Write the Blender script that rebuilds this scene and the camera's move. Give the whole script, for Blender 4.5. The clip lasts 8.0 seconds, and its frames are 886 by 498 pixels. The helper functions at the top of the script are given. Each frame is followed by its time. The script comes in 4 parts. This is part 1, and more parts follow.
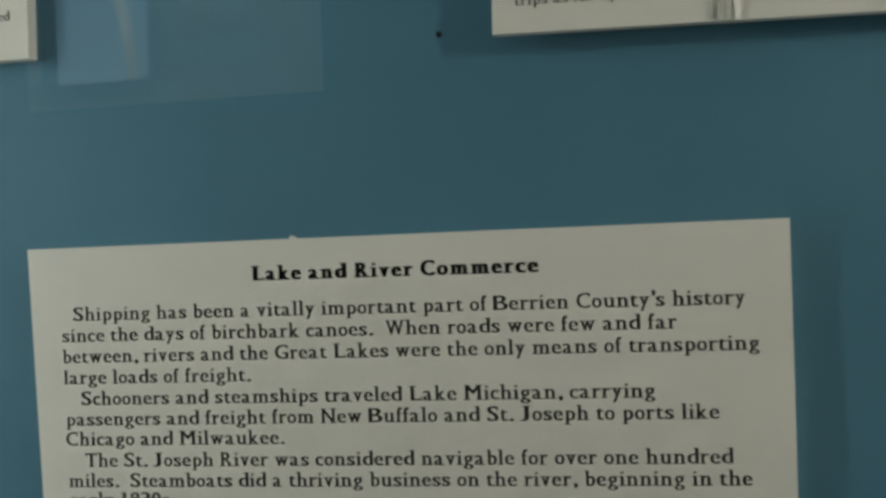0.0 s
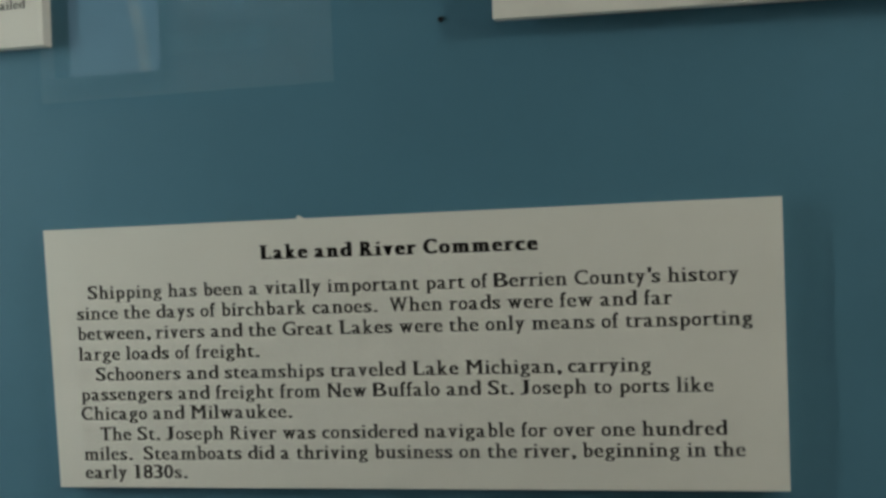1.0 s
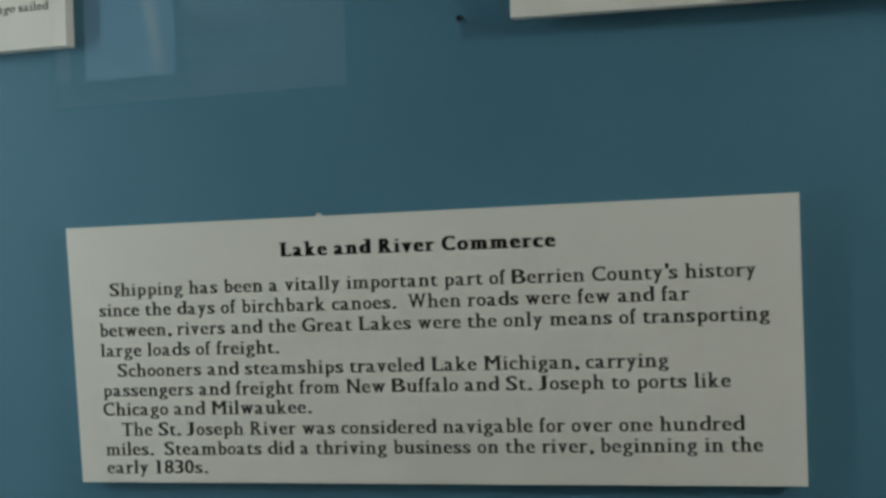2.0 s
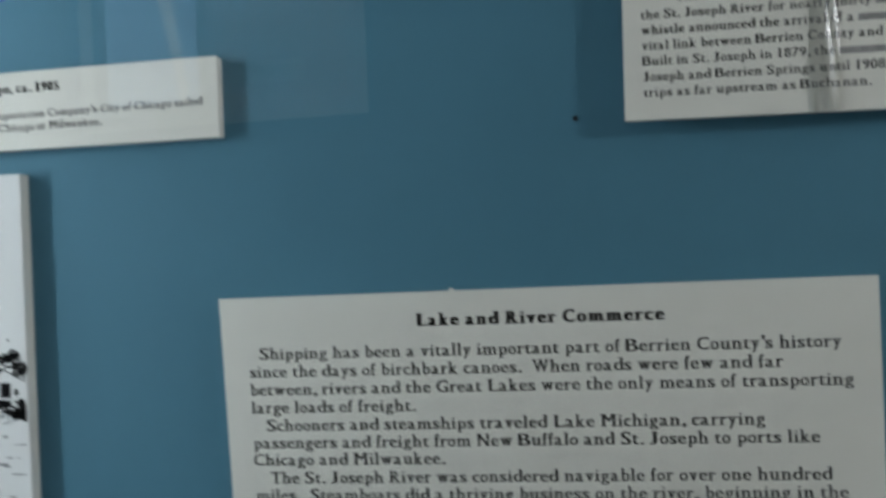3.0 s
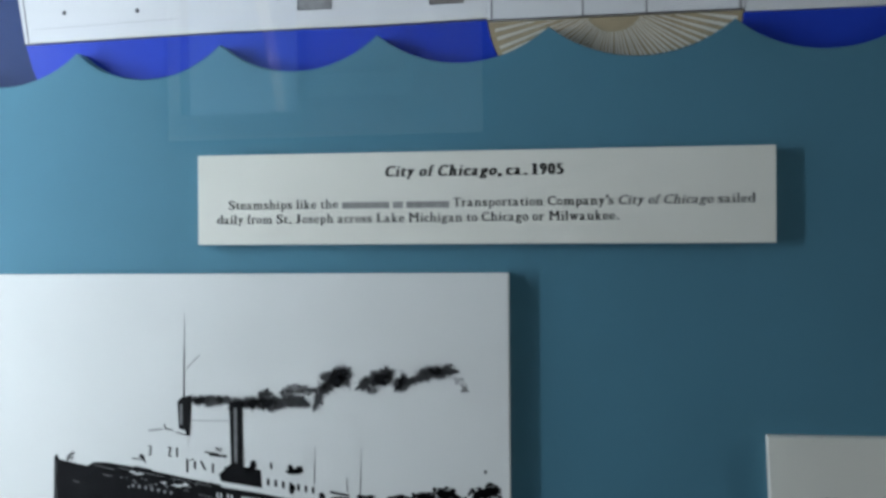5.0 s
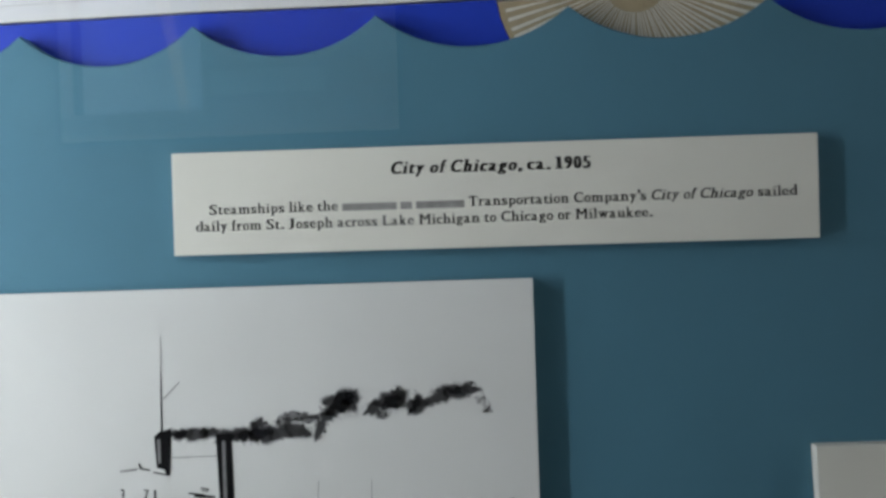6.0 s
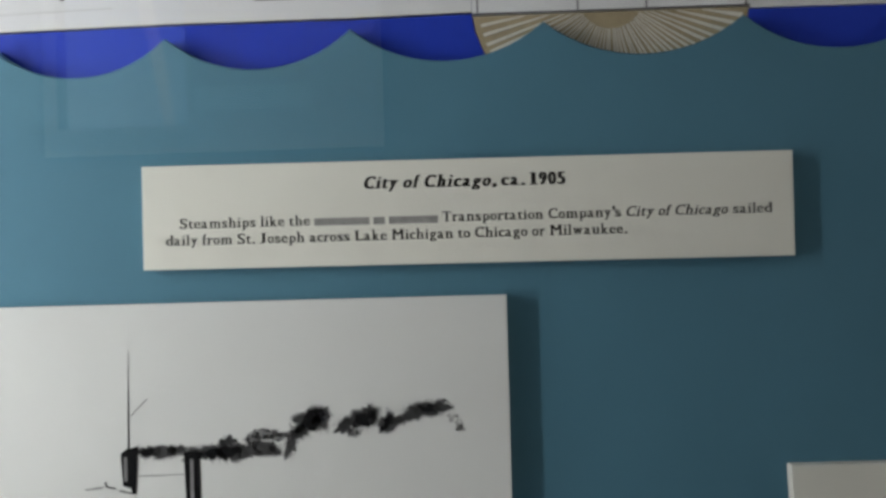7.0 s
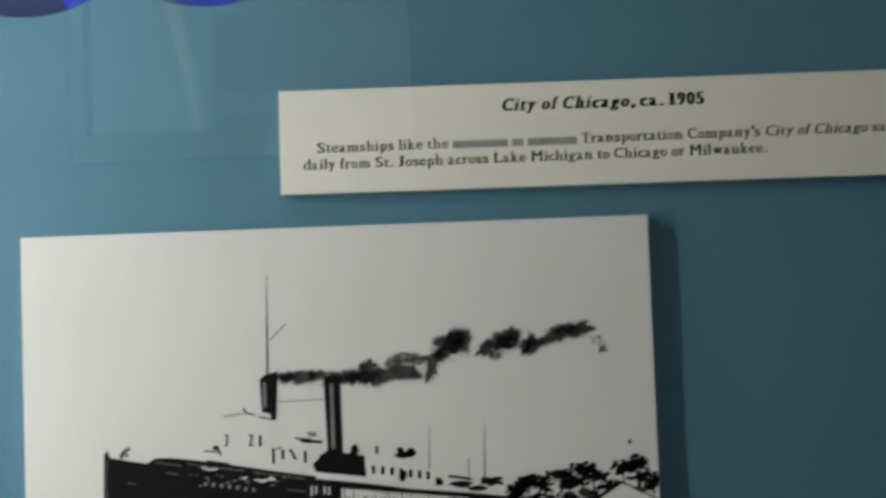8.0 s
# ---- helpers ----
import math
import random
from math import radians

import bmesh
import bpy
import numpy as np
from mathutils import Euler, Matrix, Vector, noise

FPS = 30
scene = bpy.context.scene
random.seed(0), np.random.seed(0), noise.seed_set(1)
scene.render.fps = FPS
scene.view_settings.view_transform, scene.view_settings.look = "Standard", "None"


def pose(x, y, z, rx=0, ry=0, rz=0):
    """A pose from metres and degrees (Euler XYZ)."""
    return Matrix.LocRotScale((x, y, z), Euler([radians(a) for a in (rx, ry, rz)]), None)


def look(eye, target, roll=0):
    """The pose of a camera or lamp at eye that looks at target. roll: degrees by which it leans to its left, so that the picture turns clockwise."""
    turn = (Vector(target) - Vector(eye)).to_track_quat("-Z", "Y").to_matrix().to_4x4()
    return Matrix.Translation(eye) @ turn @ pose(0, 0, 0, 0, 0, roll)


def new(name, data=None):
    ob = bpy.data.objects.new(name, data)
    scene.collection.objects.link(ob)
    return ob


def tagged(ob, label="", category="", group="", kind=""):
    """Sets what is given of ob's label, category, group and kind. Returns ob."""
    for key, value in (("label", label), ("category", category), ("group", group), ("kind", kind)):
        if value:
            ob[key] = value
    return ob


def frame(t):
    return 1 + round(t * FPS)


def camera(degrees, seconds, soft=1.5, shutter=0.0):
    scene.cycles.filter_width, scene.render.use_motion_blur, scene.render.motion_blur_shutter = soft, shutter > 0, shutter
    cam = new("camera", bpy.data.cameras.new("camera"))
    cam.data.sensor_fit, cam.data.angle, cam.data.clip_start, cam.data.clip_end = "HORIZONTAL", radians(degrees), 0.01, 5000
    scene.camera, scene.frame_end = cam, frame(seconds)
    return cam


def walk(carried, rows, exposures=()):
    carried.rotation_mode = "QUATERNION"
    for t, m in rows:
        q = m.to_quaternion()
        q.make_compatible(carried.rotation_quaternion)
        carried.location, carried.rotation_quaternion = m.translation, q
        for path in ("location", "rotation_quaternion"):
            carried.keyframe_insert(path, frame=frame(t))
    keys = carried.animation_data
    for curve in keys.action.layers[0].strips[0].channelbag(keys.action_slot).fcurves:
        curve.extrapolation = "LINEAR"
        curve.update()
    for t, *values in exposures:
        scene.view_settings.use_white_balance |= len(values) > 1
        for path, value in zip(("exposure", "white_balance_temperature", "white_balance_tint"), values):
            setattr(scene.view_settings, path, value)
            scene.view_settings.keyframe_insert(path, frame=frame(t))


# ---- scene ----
cam = camera(50.0, 8.0, soft=3.1, shutter=0.25)
PATH = [
    (0, (0.088, -0.334, 1.494), (-0.299, 1.628, 1.495), -2.2),
    (0.5, (0.091, -0.338, 1.49), (-0.306, 1.622, 1.49), -2.1),
    (1, (0.093, -0.343, 1.489), (-0.318, 1.614, 1.475), -2.3),
    (1.2, (0.095, -0.343, 1.486), (-0.322, 1.613, 1.478), -2.3),
    (2.3, (0.09, -0.352, 1.487), (-0.348, 1.599, 1.485), -2.4),
    (2.5, (0.083, -0.36, 1.492), (-0.35, 1.593, 1.5), -2.6),
    (2.7, (0.0616, -0.3763, 1.4951), (-0.3067, 1.5893, 1.5238), -2.36),
    (2.8, (0.062, -0.384, 1.501), (-0.336, 1.576, 1.526), -2.4),
    (2.9, (0.0453, -0.3959, 1.5029), (-0.3115, 1.5714, 1.5535), -2.15),
    (3, (0.047, -0.407, 1.517), (-0.353, 1.552, 1.522), -2.6),
    (3.2, (0.0430, -0.4214, 1.5282), (-0.4022, 1.5284, 1.5308), -3.49),
    (3.3, (0.032, -0.434, 1.541), (-0.38, 1.524, 1.518), -4.3),
    (3.4, (0.0210, -0.4388, 1.5348), (-0.3863, 1.5187, 1.5808), -4.99),
    (3.5, (0.0051, -0.4411, 1.5430), (-0.3819, 1.5208, 1.5775), -5.12),
    (3.6, (-0.0159, -0.4422, 1.5374), (-0.3835, 1.5225, 1.6054), -3.11),
    (3.7, (-0.0356, -0.4426, 1.5448), (-0.3915, 1.5245, 1.6077), -1.34),
    (3.8, (-0.0631, -0.4410, 1.5531), (-0.3826, 1.5326, 1.6046), -0.96),
    (3.9, (-0.0639, -0.4312, 1.5540), (-0.4569, 1.5293, 1.5983), -1.14),
    (4, (-0.0830, -0.4298, 1.5593), (-0.4560, 1.5351, 1.5547), -1.31),
    (4.1, (-0.0934, -0.4178, 1.5599), (-0.4914, 1.5422, 1.5654), -1.18),
    (4.3, (-0.123, -0.404, 1.568), (-0.538, 1.553, 1.543), -1.8),
    (4.4, (-0.1439, -0.4001, 1.5663), (-0.5327, 1.5617, 1.5476), -1.24),
    (4.5, (-0.155, -0.396, 1.57), (-0.538, 1.567, 1.532), -1.1),
    (4.7, (-0.1701, -0.3879, 1.5667), (-0.5521, 1.5747, 1.5221), -1.33),
    (5, (-0.204, -0.379, 1.574), (-0.512, 1.597, 1.564), -0.7),
    (5.2, (-0.222, -0.369, 1.581), (-0.487, 1.612, 1.531), -1.2),
    (6.3, (-0.257, -0.343, 1.576), (-0.302, 1.657, 1.585), -2.1),
    (6.5, (-0.253, -0.343, 1.576), (-0.306, 1.656, 1.599), -1.9),
    (7, (-0.25, -0.341, 1.576), (-0.297, 1.658, 1.595), -1.8),
    (7.2, (-0.2470, -0.3408, 1.5748), (-0.3255, 1.6576, 1.5699), -1.86),
    (7.5, (-0.265, -0.341, 1.565), (-0.304, 1.659, 1.602), -1.9),
    (7.7, (-0.2746, -0.3416, 1.5683), (-0.3251, 1.6577, 1.5584), -1.76),
    (7.8, (-0.2836, -0.3423, 1.5581), (-0.3245, 1.6570, 1.5884), -1.74),
    (8, (-0.302, -0.34, 1.541), (-0.337, 1.658, 1.616), -2.3),
]
LIGHT = [
    (0.0, 0.02, 6900, 5), (0.5, 0.02, 6900, 5), (1.0, 0.0, 6850, 5), (2.5, 0.05, 6200, 6), (3.0, 0.09, 6000, 8), (3.5, 0.15, 5850, 8), (4.0, 0.01, 5820, 8),
    (4.5, -0.33, 5800, 9), (5.0, -0.54, 5880, 9), (6.5, -0.73, 6600, 13), (7.0, -0.74, 6750, 13), (7.5, -0.83, 6850, 13), (8.0, -0.86, 7000, 12),
]
walk(cam, [(t, look(eye, target, roll)) for t, eye, target, roll in PATH], LIGHT)

# ---- world and lights ----
world = bpy.data.worlds.new("sky")
scene.world = world
world.use_nodes = True
sky = world.node_tree.nodes.new("ShaderNodeTexSky")
sky.sky_type, sky.sun_disc = "NISHITA", False
sky.sun_elevation, sky.sun_rotation = radians(42), radians(205)
sky.dust_density, sky.ozone_density = 0.3, 2.0
back = world.node_tree.nodes["Background"]
back.inputs["Strength"].default_value = 0.08
world.node_tree.links.new(sky.outputs[0], back.inputs["Color"])

sun = bpy.data.lights.new("sun", "SUN")
sun.energy, sun.angle, sun.color = 5.0, radians(0.5), (1.0, 0.96, 0.90)
sun_ob = new("sun", sun)
sun_ob.matrix_world = look((4 * math.sin(radians(205)), 4 * math.cos(radians(205)), 4 * math.tan(radians(42))), (0, 0, 0))


def area_lamp(name, eye, target, width, height, watts, colour, spread=180):
    lamp = bpy.data.lights.new(name, "AREA")
    lamp.shape, lamp.size, lamp.size_y = "RECTANGLE", width, height
    lamp.energy, lamp.color, lamp.spread = watts, colour, radians(spread)
    ob = new(name, lamp)
    ob.matrix_world = look(eye, target)
    return ob


# two tube lamps on floor stands beside the board, and an added overhead fill
area_lamp("tube_lamp_light", (-0.74, -0.31, 1.645), (-0.69, 0.0, 1.645), 0.03, 0.42, 3.1, (0.93, 0.98, 1.0))
area_lamp("tube_lamp_light", (0.85, -0.43, 1.74), (0.10, 0.0, 1.60), 0.04, 0.10, 1.85, (1.0, 0.97, 0.93))
area_lamp("ceiling_panel_light", (0.0, -0.78, 2.53), (0.0, -0.73, 0.0), 0.55, 0.55, 0.06, (1.0, 0.97, 0.92))


# ---- materials ----
def material(name, colour, rough=0.6, metal=0.0, vary=0.08, scale=60.0, fine=900.0, bump=0.15, depth=0.0004, spec=0.18, coat=0.0):
    """A painted or paper surface: tone drifts at one scale, grain and relief at a finer one."""
    m = bpy.data.materials.new(name)
    m.use_nodes = True
    nt = m.node_tree
    b = nt.nodes["Principled BSDF"]
    b.inputs["Roughness"].default_value, b.inputs["Metallic"].default_value = rough, metal
    b.inputs["Specular IOR Level"].default_value = spec
    b.inputs["Coat Weight"].default_value = coat
    where = nt.nodes.new("ShaderNodeTexCoord")
    big, small = nt.nodes.new("ShaderNodeTexNoise"), nt.nodes.new("ShaderNodeTexNoise")
    big.inputs["Scale"].default_value, small.inputs["Scale"].default_value = scale, fine
    big.inputs["Detail"].default_value, small.inputs["Detail"].default_value = 3.0, 2.0
    add = nt.nodes.new("ShaderNodeMath")
    add.operation = "ADD"
    ramp = nt.nodes.new("ShaderNodeMapRange")
    ramp.inputs["From Min"].default_value, ramp.inputs["From Max"].default_value = 0.6, 1.4
    ramp.inputs["To Min"].default_value, ramp.inputs["To Max"].default_value = 1.0 - vary, 1.0 + vary
    mix = nt.nodes.new("ShaderNodeVectorMath")
    mix.operation = "SCALE"
    mix.inputs[0].default_value = colour
    relief = nt.nodes.new("ShaderNodeBump")
    relief.inputs["Strength"].default_value, relief.inputs["Distance"].default_value = bump, depth
    link = nt.links.new
    for n in (big, small):
        link(where.outputs["Object"], n.inputs["Vector"])
    link(big.outputs[0], add.inputs[0])
    link(small.outputs[0], add.inputs[1])
    link(add.outputs[0], ramp.inputs["Value"])
    link(ramp.outputs[0], mix.inputs["Scale"])
    link(mix.outputs[0], b.inputs["Base Color"])
    link(small.outputs[0], relief.inputs["Height"])
    link(relief.outputs[0], b.inputs["Normal"])
    return m


TEAL = material("teal_paint", (0.080, 0.205, 0.281), 0.62, vary=0.07, scale=14, fine=700, bump=0.25)
NAVY = material("navy_paint", (0.017, 0.037, 0.125), 0.55, vary=0.1, scale=20)
WHITE = material("white_board", (0.75, 0.755, 0.76), 0.5, vary=0.03, scale=30)
FOAM = material("foam_core", (0.78, 0.76, 0.70), 0.8, vary=0.06, scale=300, fine=2500, bump=0.4)
PAPER = material("cream_paper", (0.79, 0.78, 0.70), 0.75, vary=0.025, scale=40, fine=1800, bump=0.12, depth=0.0002)
BODY_INK = material("thin_printing_ink", (0.115, 0.112, 0.108), 0.6, vary=0.3, scale=400, fine=3000)
INK = material("printing_ink", (0.05, 0.048, 0.046), 0.6, vary=0.25, scale=400, fine=3000)
GREY_INK = material("grey_ink", (0.32, 0.315, 0.30), 0.6, vary=0.3, scale=300, fine=2500)
PRINT = material("photo_paper", (0.74, 0.745, 0.72), 0.5, vary=0.03, scale=25, fine=1500, bump=0.05)
PRINT_BLACK = material("photo_black", (0.008, 0.008, 0.009), 0.6, vary=0.4, scale=250, fine=1500, spec=0.05)
PRINT_DARK = material("photo_dark_grey", (0.055, 0.055, 0.056), 0.42, vary=0.45, scale=300, fine=1500)
PRINT_GREY = material("photo_grey", (0.22, 0.22, 0.22), 0.42, vary=0.35, scale=300, fine=1500)
PRINT_MIST = material("photo_mist_grey", (0.47, 0.47, 0.465), 0.42, vary=0.3, scale=300, fine=1500)
PRINT_PALE = material("photo_pale_grey", (0.58, 0.58, 0.57), 0.42, vary=0.15, scale=300, fine=1500)
BLUE = material("hull_blue", (0.022, 0.054, 0.46), 0.35, vary=0.08, scale=25, bump=0.08)
TAN = material("paddle_tan", (0.40, 0.33, 0.21), 0.65, vary=0.15, scale=120)
CREAM = material("paddle_cream", (0.72, 0.70, 0.62), 0.6, vary=0.06, scale=120)
LINE = material("drawn_line", (0.05, 0.05, 0.06), 0.55, vary=0.2, scale=300)
PORT = material("window_grey", (0.19, 0.18, 0.175), 0.6, vary=0.25, scale=350, fine=2500)
PORT_PALE = material("window_pale_grey", (0.33, 0.335, 0.34), 0.6, vary=0.3, scale=350, fine=2500)
PORT_BROWN = material("window_brown_grey", (0.30, 0.265, 0.245), 0.6, vary=0.3, scale=350, fine=2500)
PLASTER = material("wall_plaster", (0.06, 0.058, 0.056), 0.85, vary=0.06, scale=6, fine=150, bump=0.3, depth=0.002)
CEILING = material("ceiling_paint", (0.18, 0.177, 0.17), 0.9, vary=0.04, scale=5, fine=120)
CARPET = material("carpet", (0.05, 0.046, 0.043), 0.95, vary=0.2, scale=15, fine=500, bump=0.6, depth=0.004)
FRAME = material("frame_paint", (0.55, 0.54, 0.50), 0.5, vary=0.05)
STEEL = material("nail_steel", (0.03, 0.03, 0.032), 0.45, metal=0.6, vary=0.2)
BLACK_METAL = material("black_painted_metal", (0.012, 0.012, 0.013), 0.45)


def cloth_material(name, colour, through_light):
    """Thin cloth: part of the light behind it comes through."""
    m = material(name, colour, 0.9, vary=0.1, scale=30)
    nt = m.node_tree
    thin = nt.nodes.new("ShaderNodeBsdfTranslucent")
    thin.inputs["Color"].default_value = (*colour, 1)
    mix = nt.nodes.new("ShaderNodeMixShader")
    mix.inputs[0].default_value = through_light
    nt.links.new(nt.nodes["Principled BSDF"].outputs[0], mix.inputs[1])
    nt.links.new(thin.outputs[0], mix.inputs[2])
    nt.links.new(mix.outputs[0], nt.nodes["Material Output"].inputs["Surface"])
    return m


SHEER = cloth_material("sheer_cloth", (0.80, 0.81, 0.80), 0.85)
BLIND = cloth_material("blind_cloth", (0.56, 0.55, 0.55), 0.45)


def glass_material():
    m = bpy.data.materials.new("clear_glass")
    m.use_nodes = True
    b = m.node_tree.nodes["Principled BSDF"]
    b.inputs["Base Color"].default_value = (0.985, 0.995, 0.99, 1)
    b.inputs["Roughness"].default_value, b.inputs["IOR"].default_value = 0.0, 1.47
    b.inputs["Transmission Weight"].default_value = 1.0
    return m


GLASS = glass_material()
TAPE = glass_material()
TAPE.name = "clear_tape"
TAPE.node_tree.nodes["Principled BSDF"].inputs["Roughness"].default_value = 0.22


def glow_material(name, colour, strength):
    m = bpy.data.materials.new(name)
    m.use_nodes = True
    b = m.node_tree.nodes["Principled BSDF"]
    b.inputs["Base Color"].default_value = (0.8, 0.8, 0.8, 1)
    b.inputs["Emission Color"].default_value = (*colour, 1)
    b.inputs["Emission Strength"].default_value = strength
    return m


GLOW = glow_material("lamp_tube", (1.0, 0.96, 0.9), 1.0)
DIM_GLOW = glow_material("fill_diffuser", (1.0, 0.96, 0.9), 0.1)


# ---- building blocks ----
def thing(name, label, category, group="", kind="", at=(0, 0, 0)):
    ob = new(name)
    ob.location = at
    ob.empty_display_size = 0.02
    return tagged(ob, label, category, group, kind)


def part(name, bm, mat, parent=None, label=""):
    me = bpy.data.meshes.new(name)
    bm.normal_update()
    bm.to_mesh(me)
    bm.free()
    me.materials.append(mat)
    ob = new(name, me)
    if parent is not None:
        ob.parent = parent
    return tagged(ob, label)


def box(x0, x1, y0, y1, z0, z1, bevel=0.0, segments=2):
    bm = bmesh.new()
    bmesh.ops.create_cube(bm, size=1.0)
    for v in bm.verts:
        v.co = Vector((x0 if v.co.x < 0 else x1, y0 if v.co.y < 0 else y1, z0 if v.co.z < 0 else z1))
    if bevel:
        bmesh.ops.bevel(bm, geom=bm.edges[:], offset=bevel, segments=segments, affect="EDGES")
    return bm


def plates(outlines, front, thick):
    """Flat pieces cut to outlines in x and z, their faces at y = front."""
    bm = bmesh.new()
    for pts in outlines:
        a = [bm.verts.new((x, front, z)) for x, z in pts]
        b = [bm.verts.new((x, front + thick, z)) for x, z in pts]
        faces = [bm.faces.new(a)]
        for i in range(len(a)):
            faces.append(bm.faces.new((a[i - 1], a[i], b[i], b[i - 1])))
        bmesh.ops.recalc_face_normals(bm, faces=faces)
        faces[0].normal_update()
        if faces[0].normal.y > 0:
            bmesh.ops.reverse_faces(bm, faces=faces)
    bmesh.ops.triangulate(bm, faces=[f for f in bm.faces if len(f.verts) > 4])
    return bm


def rect(x0, x1, z0, z1):
    return [(x0, z0), (x1, z0), (x1, z1), (x0, z1)]


def stroke(x0, z0, x1, z1, wide, wide_end=None):
    d = Vector((x1 - x0, z1 - z0)).normalized()
    n = Vector((-d.y, d.x)) * wide / 2
    e = n if wide_end is None else n * (wide_end / wide)
    return [(x0 - n.x, z0 - n.y), (x1 - e.x, z1 - e.y), (x1 + e.x, z1 + e.y), (x0 + n.x, z0 + n.y)]


def disc(x, z, r, n=10, squash=1.0):
    return [(x + r * math.cos(2 * math.pi * i / n), z + r * squash * math.sin(2 * math.pi * i / n)) for i in range(n)]


def ragged(x, z, rx, rz, seed, n=26, rough=0.35, tilt=0.0):
    """An uneven blot."""
    pts = []
    for i in range(n):
        a = 2 * math.pi * i / n
        k = 1.0 + rough * (noise.noise(Vector((math.cos(a) * 1.6 + seed * 7.3, math.sin(a) * 1.6, seed * 1.7))) * 1.3
                           + 0.5 * noise.noise(Vector((math.cos(a) * 5 + seed * 3.1, math.sin(a) * 5, seed))))
        u, v = rx * k * math.cos(a), rz * k * math.sin(a)
        pts.append((x + u * math.cos(tilt) - v * math.sin(tilt), z + u * math.sin(tilt) + v * math.cos(tilt)))
    return pts


# ---- lettering ----
ROMAN = dict(zip("abcdefghijklmnopqrstuvwxyzABCDEFGHIJKLMNOPQRSTUVWXYZ .,'0123456789&",
                 [int(n) for n in ("556 556 444 574 500 333 537 611 315 296 593 315 889 611 500 574 556 444 463 389 611 537 778 537 537 481 "
                                   "722 722 722 778 722 667 778 833 407 556 778 667 944 815 778 667 778 722 630 667 815 722 981 704 704 611 "
                                   "278 278 278 204 556 556 556 556 556 556 556 556 556 556 815").split()]))
BOLD = dict(zip("abcdefghijklmnopqrstuvwxyzABCDEFGHIJKLMNOPQRSTUVWXYZ .,'0123456789&",
                [int(n) for n in ("611 648 556 667 574 389 611 685 370 352 667 352 963 685 611 667 648 519 500 426 685 611 889 611 611 537 "
                                  "759 778 778 833 759 722 833 870 444 648 815 722 981 833 833 759 833 815 667 722 833 759 981 722 722 667 "
                                  "287 287 287 241 574 574 574 574 574 574 574 574 574 574 889").split()]))
XH, CAP, DESC = 0.449, 0.682, -0.230
GLYPHS = {}


def spans(verts, edges, y):
    """Where a level line runs inside a letter."""
    hits = []
    for a, b in edges:
        (xa, ya), (xb, yb) = verts[a], verts[b]
        if (ya > y) != (yb > y):
            hits.append(xa + (y - ya) * (xb - xa) / (yb - ya))
    hits.sort()
    return list(zip(hits[::2], hits[1::2]))


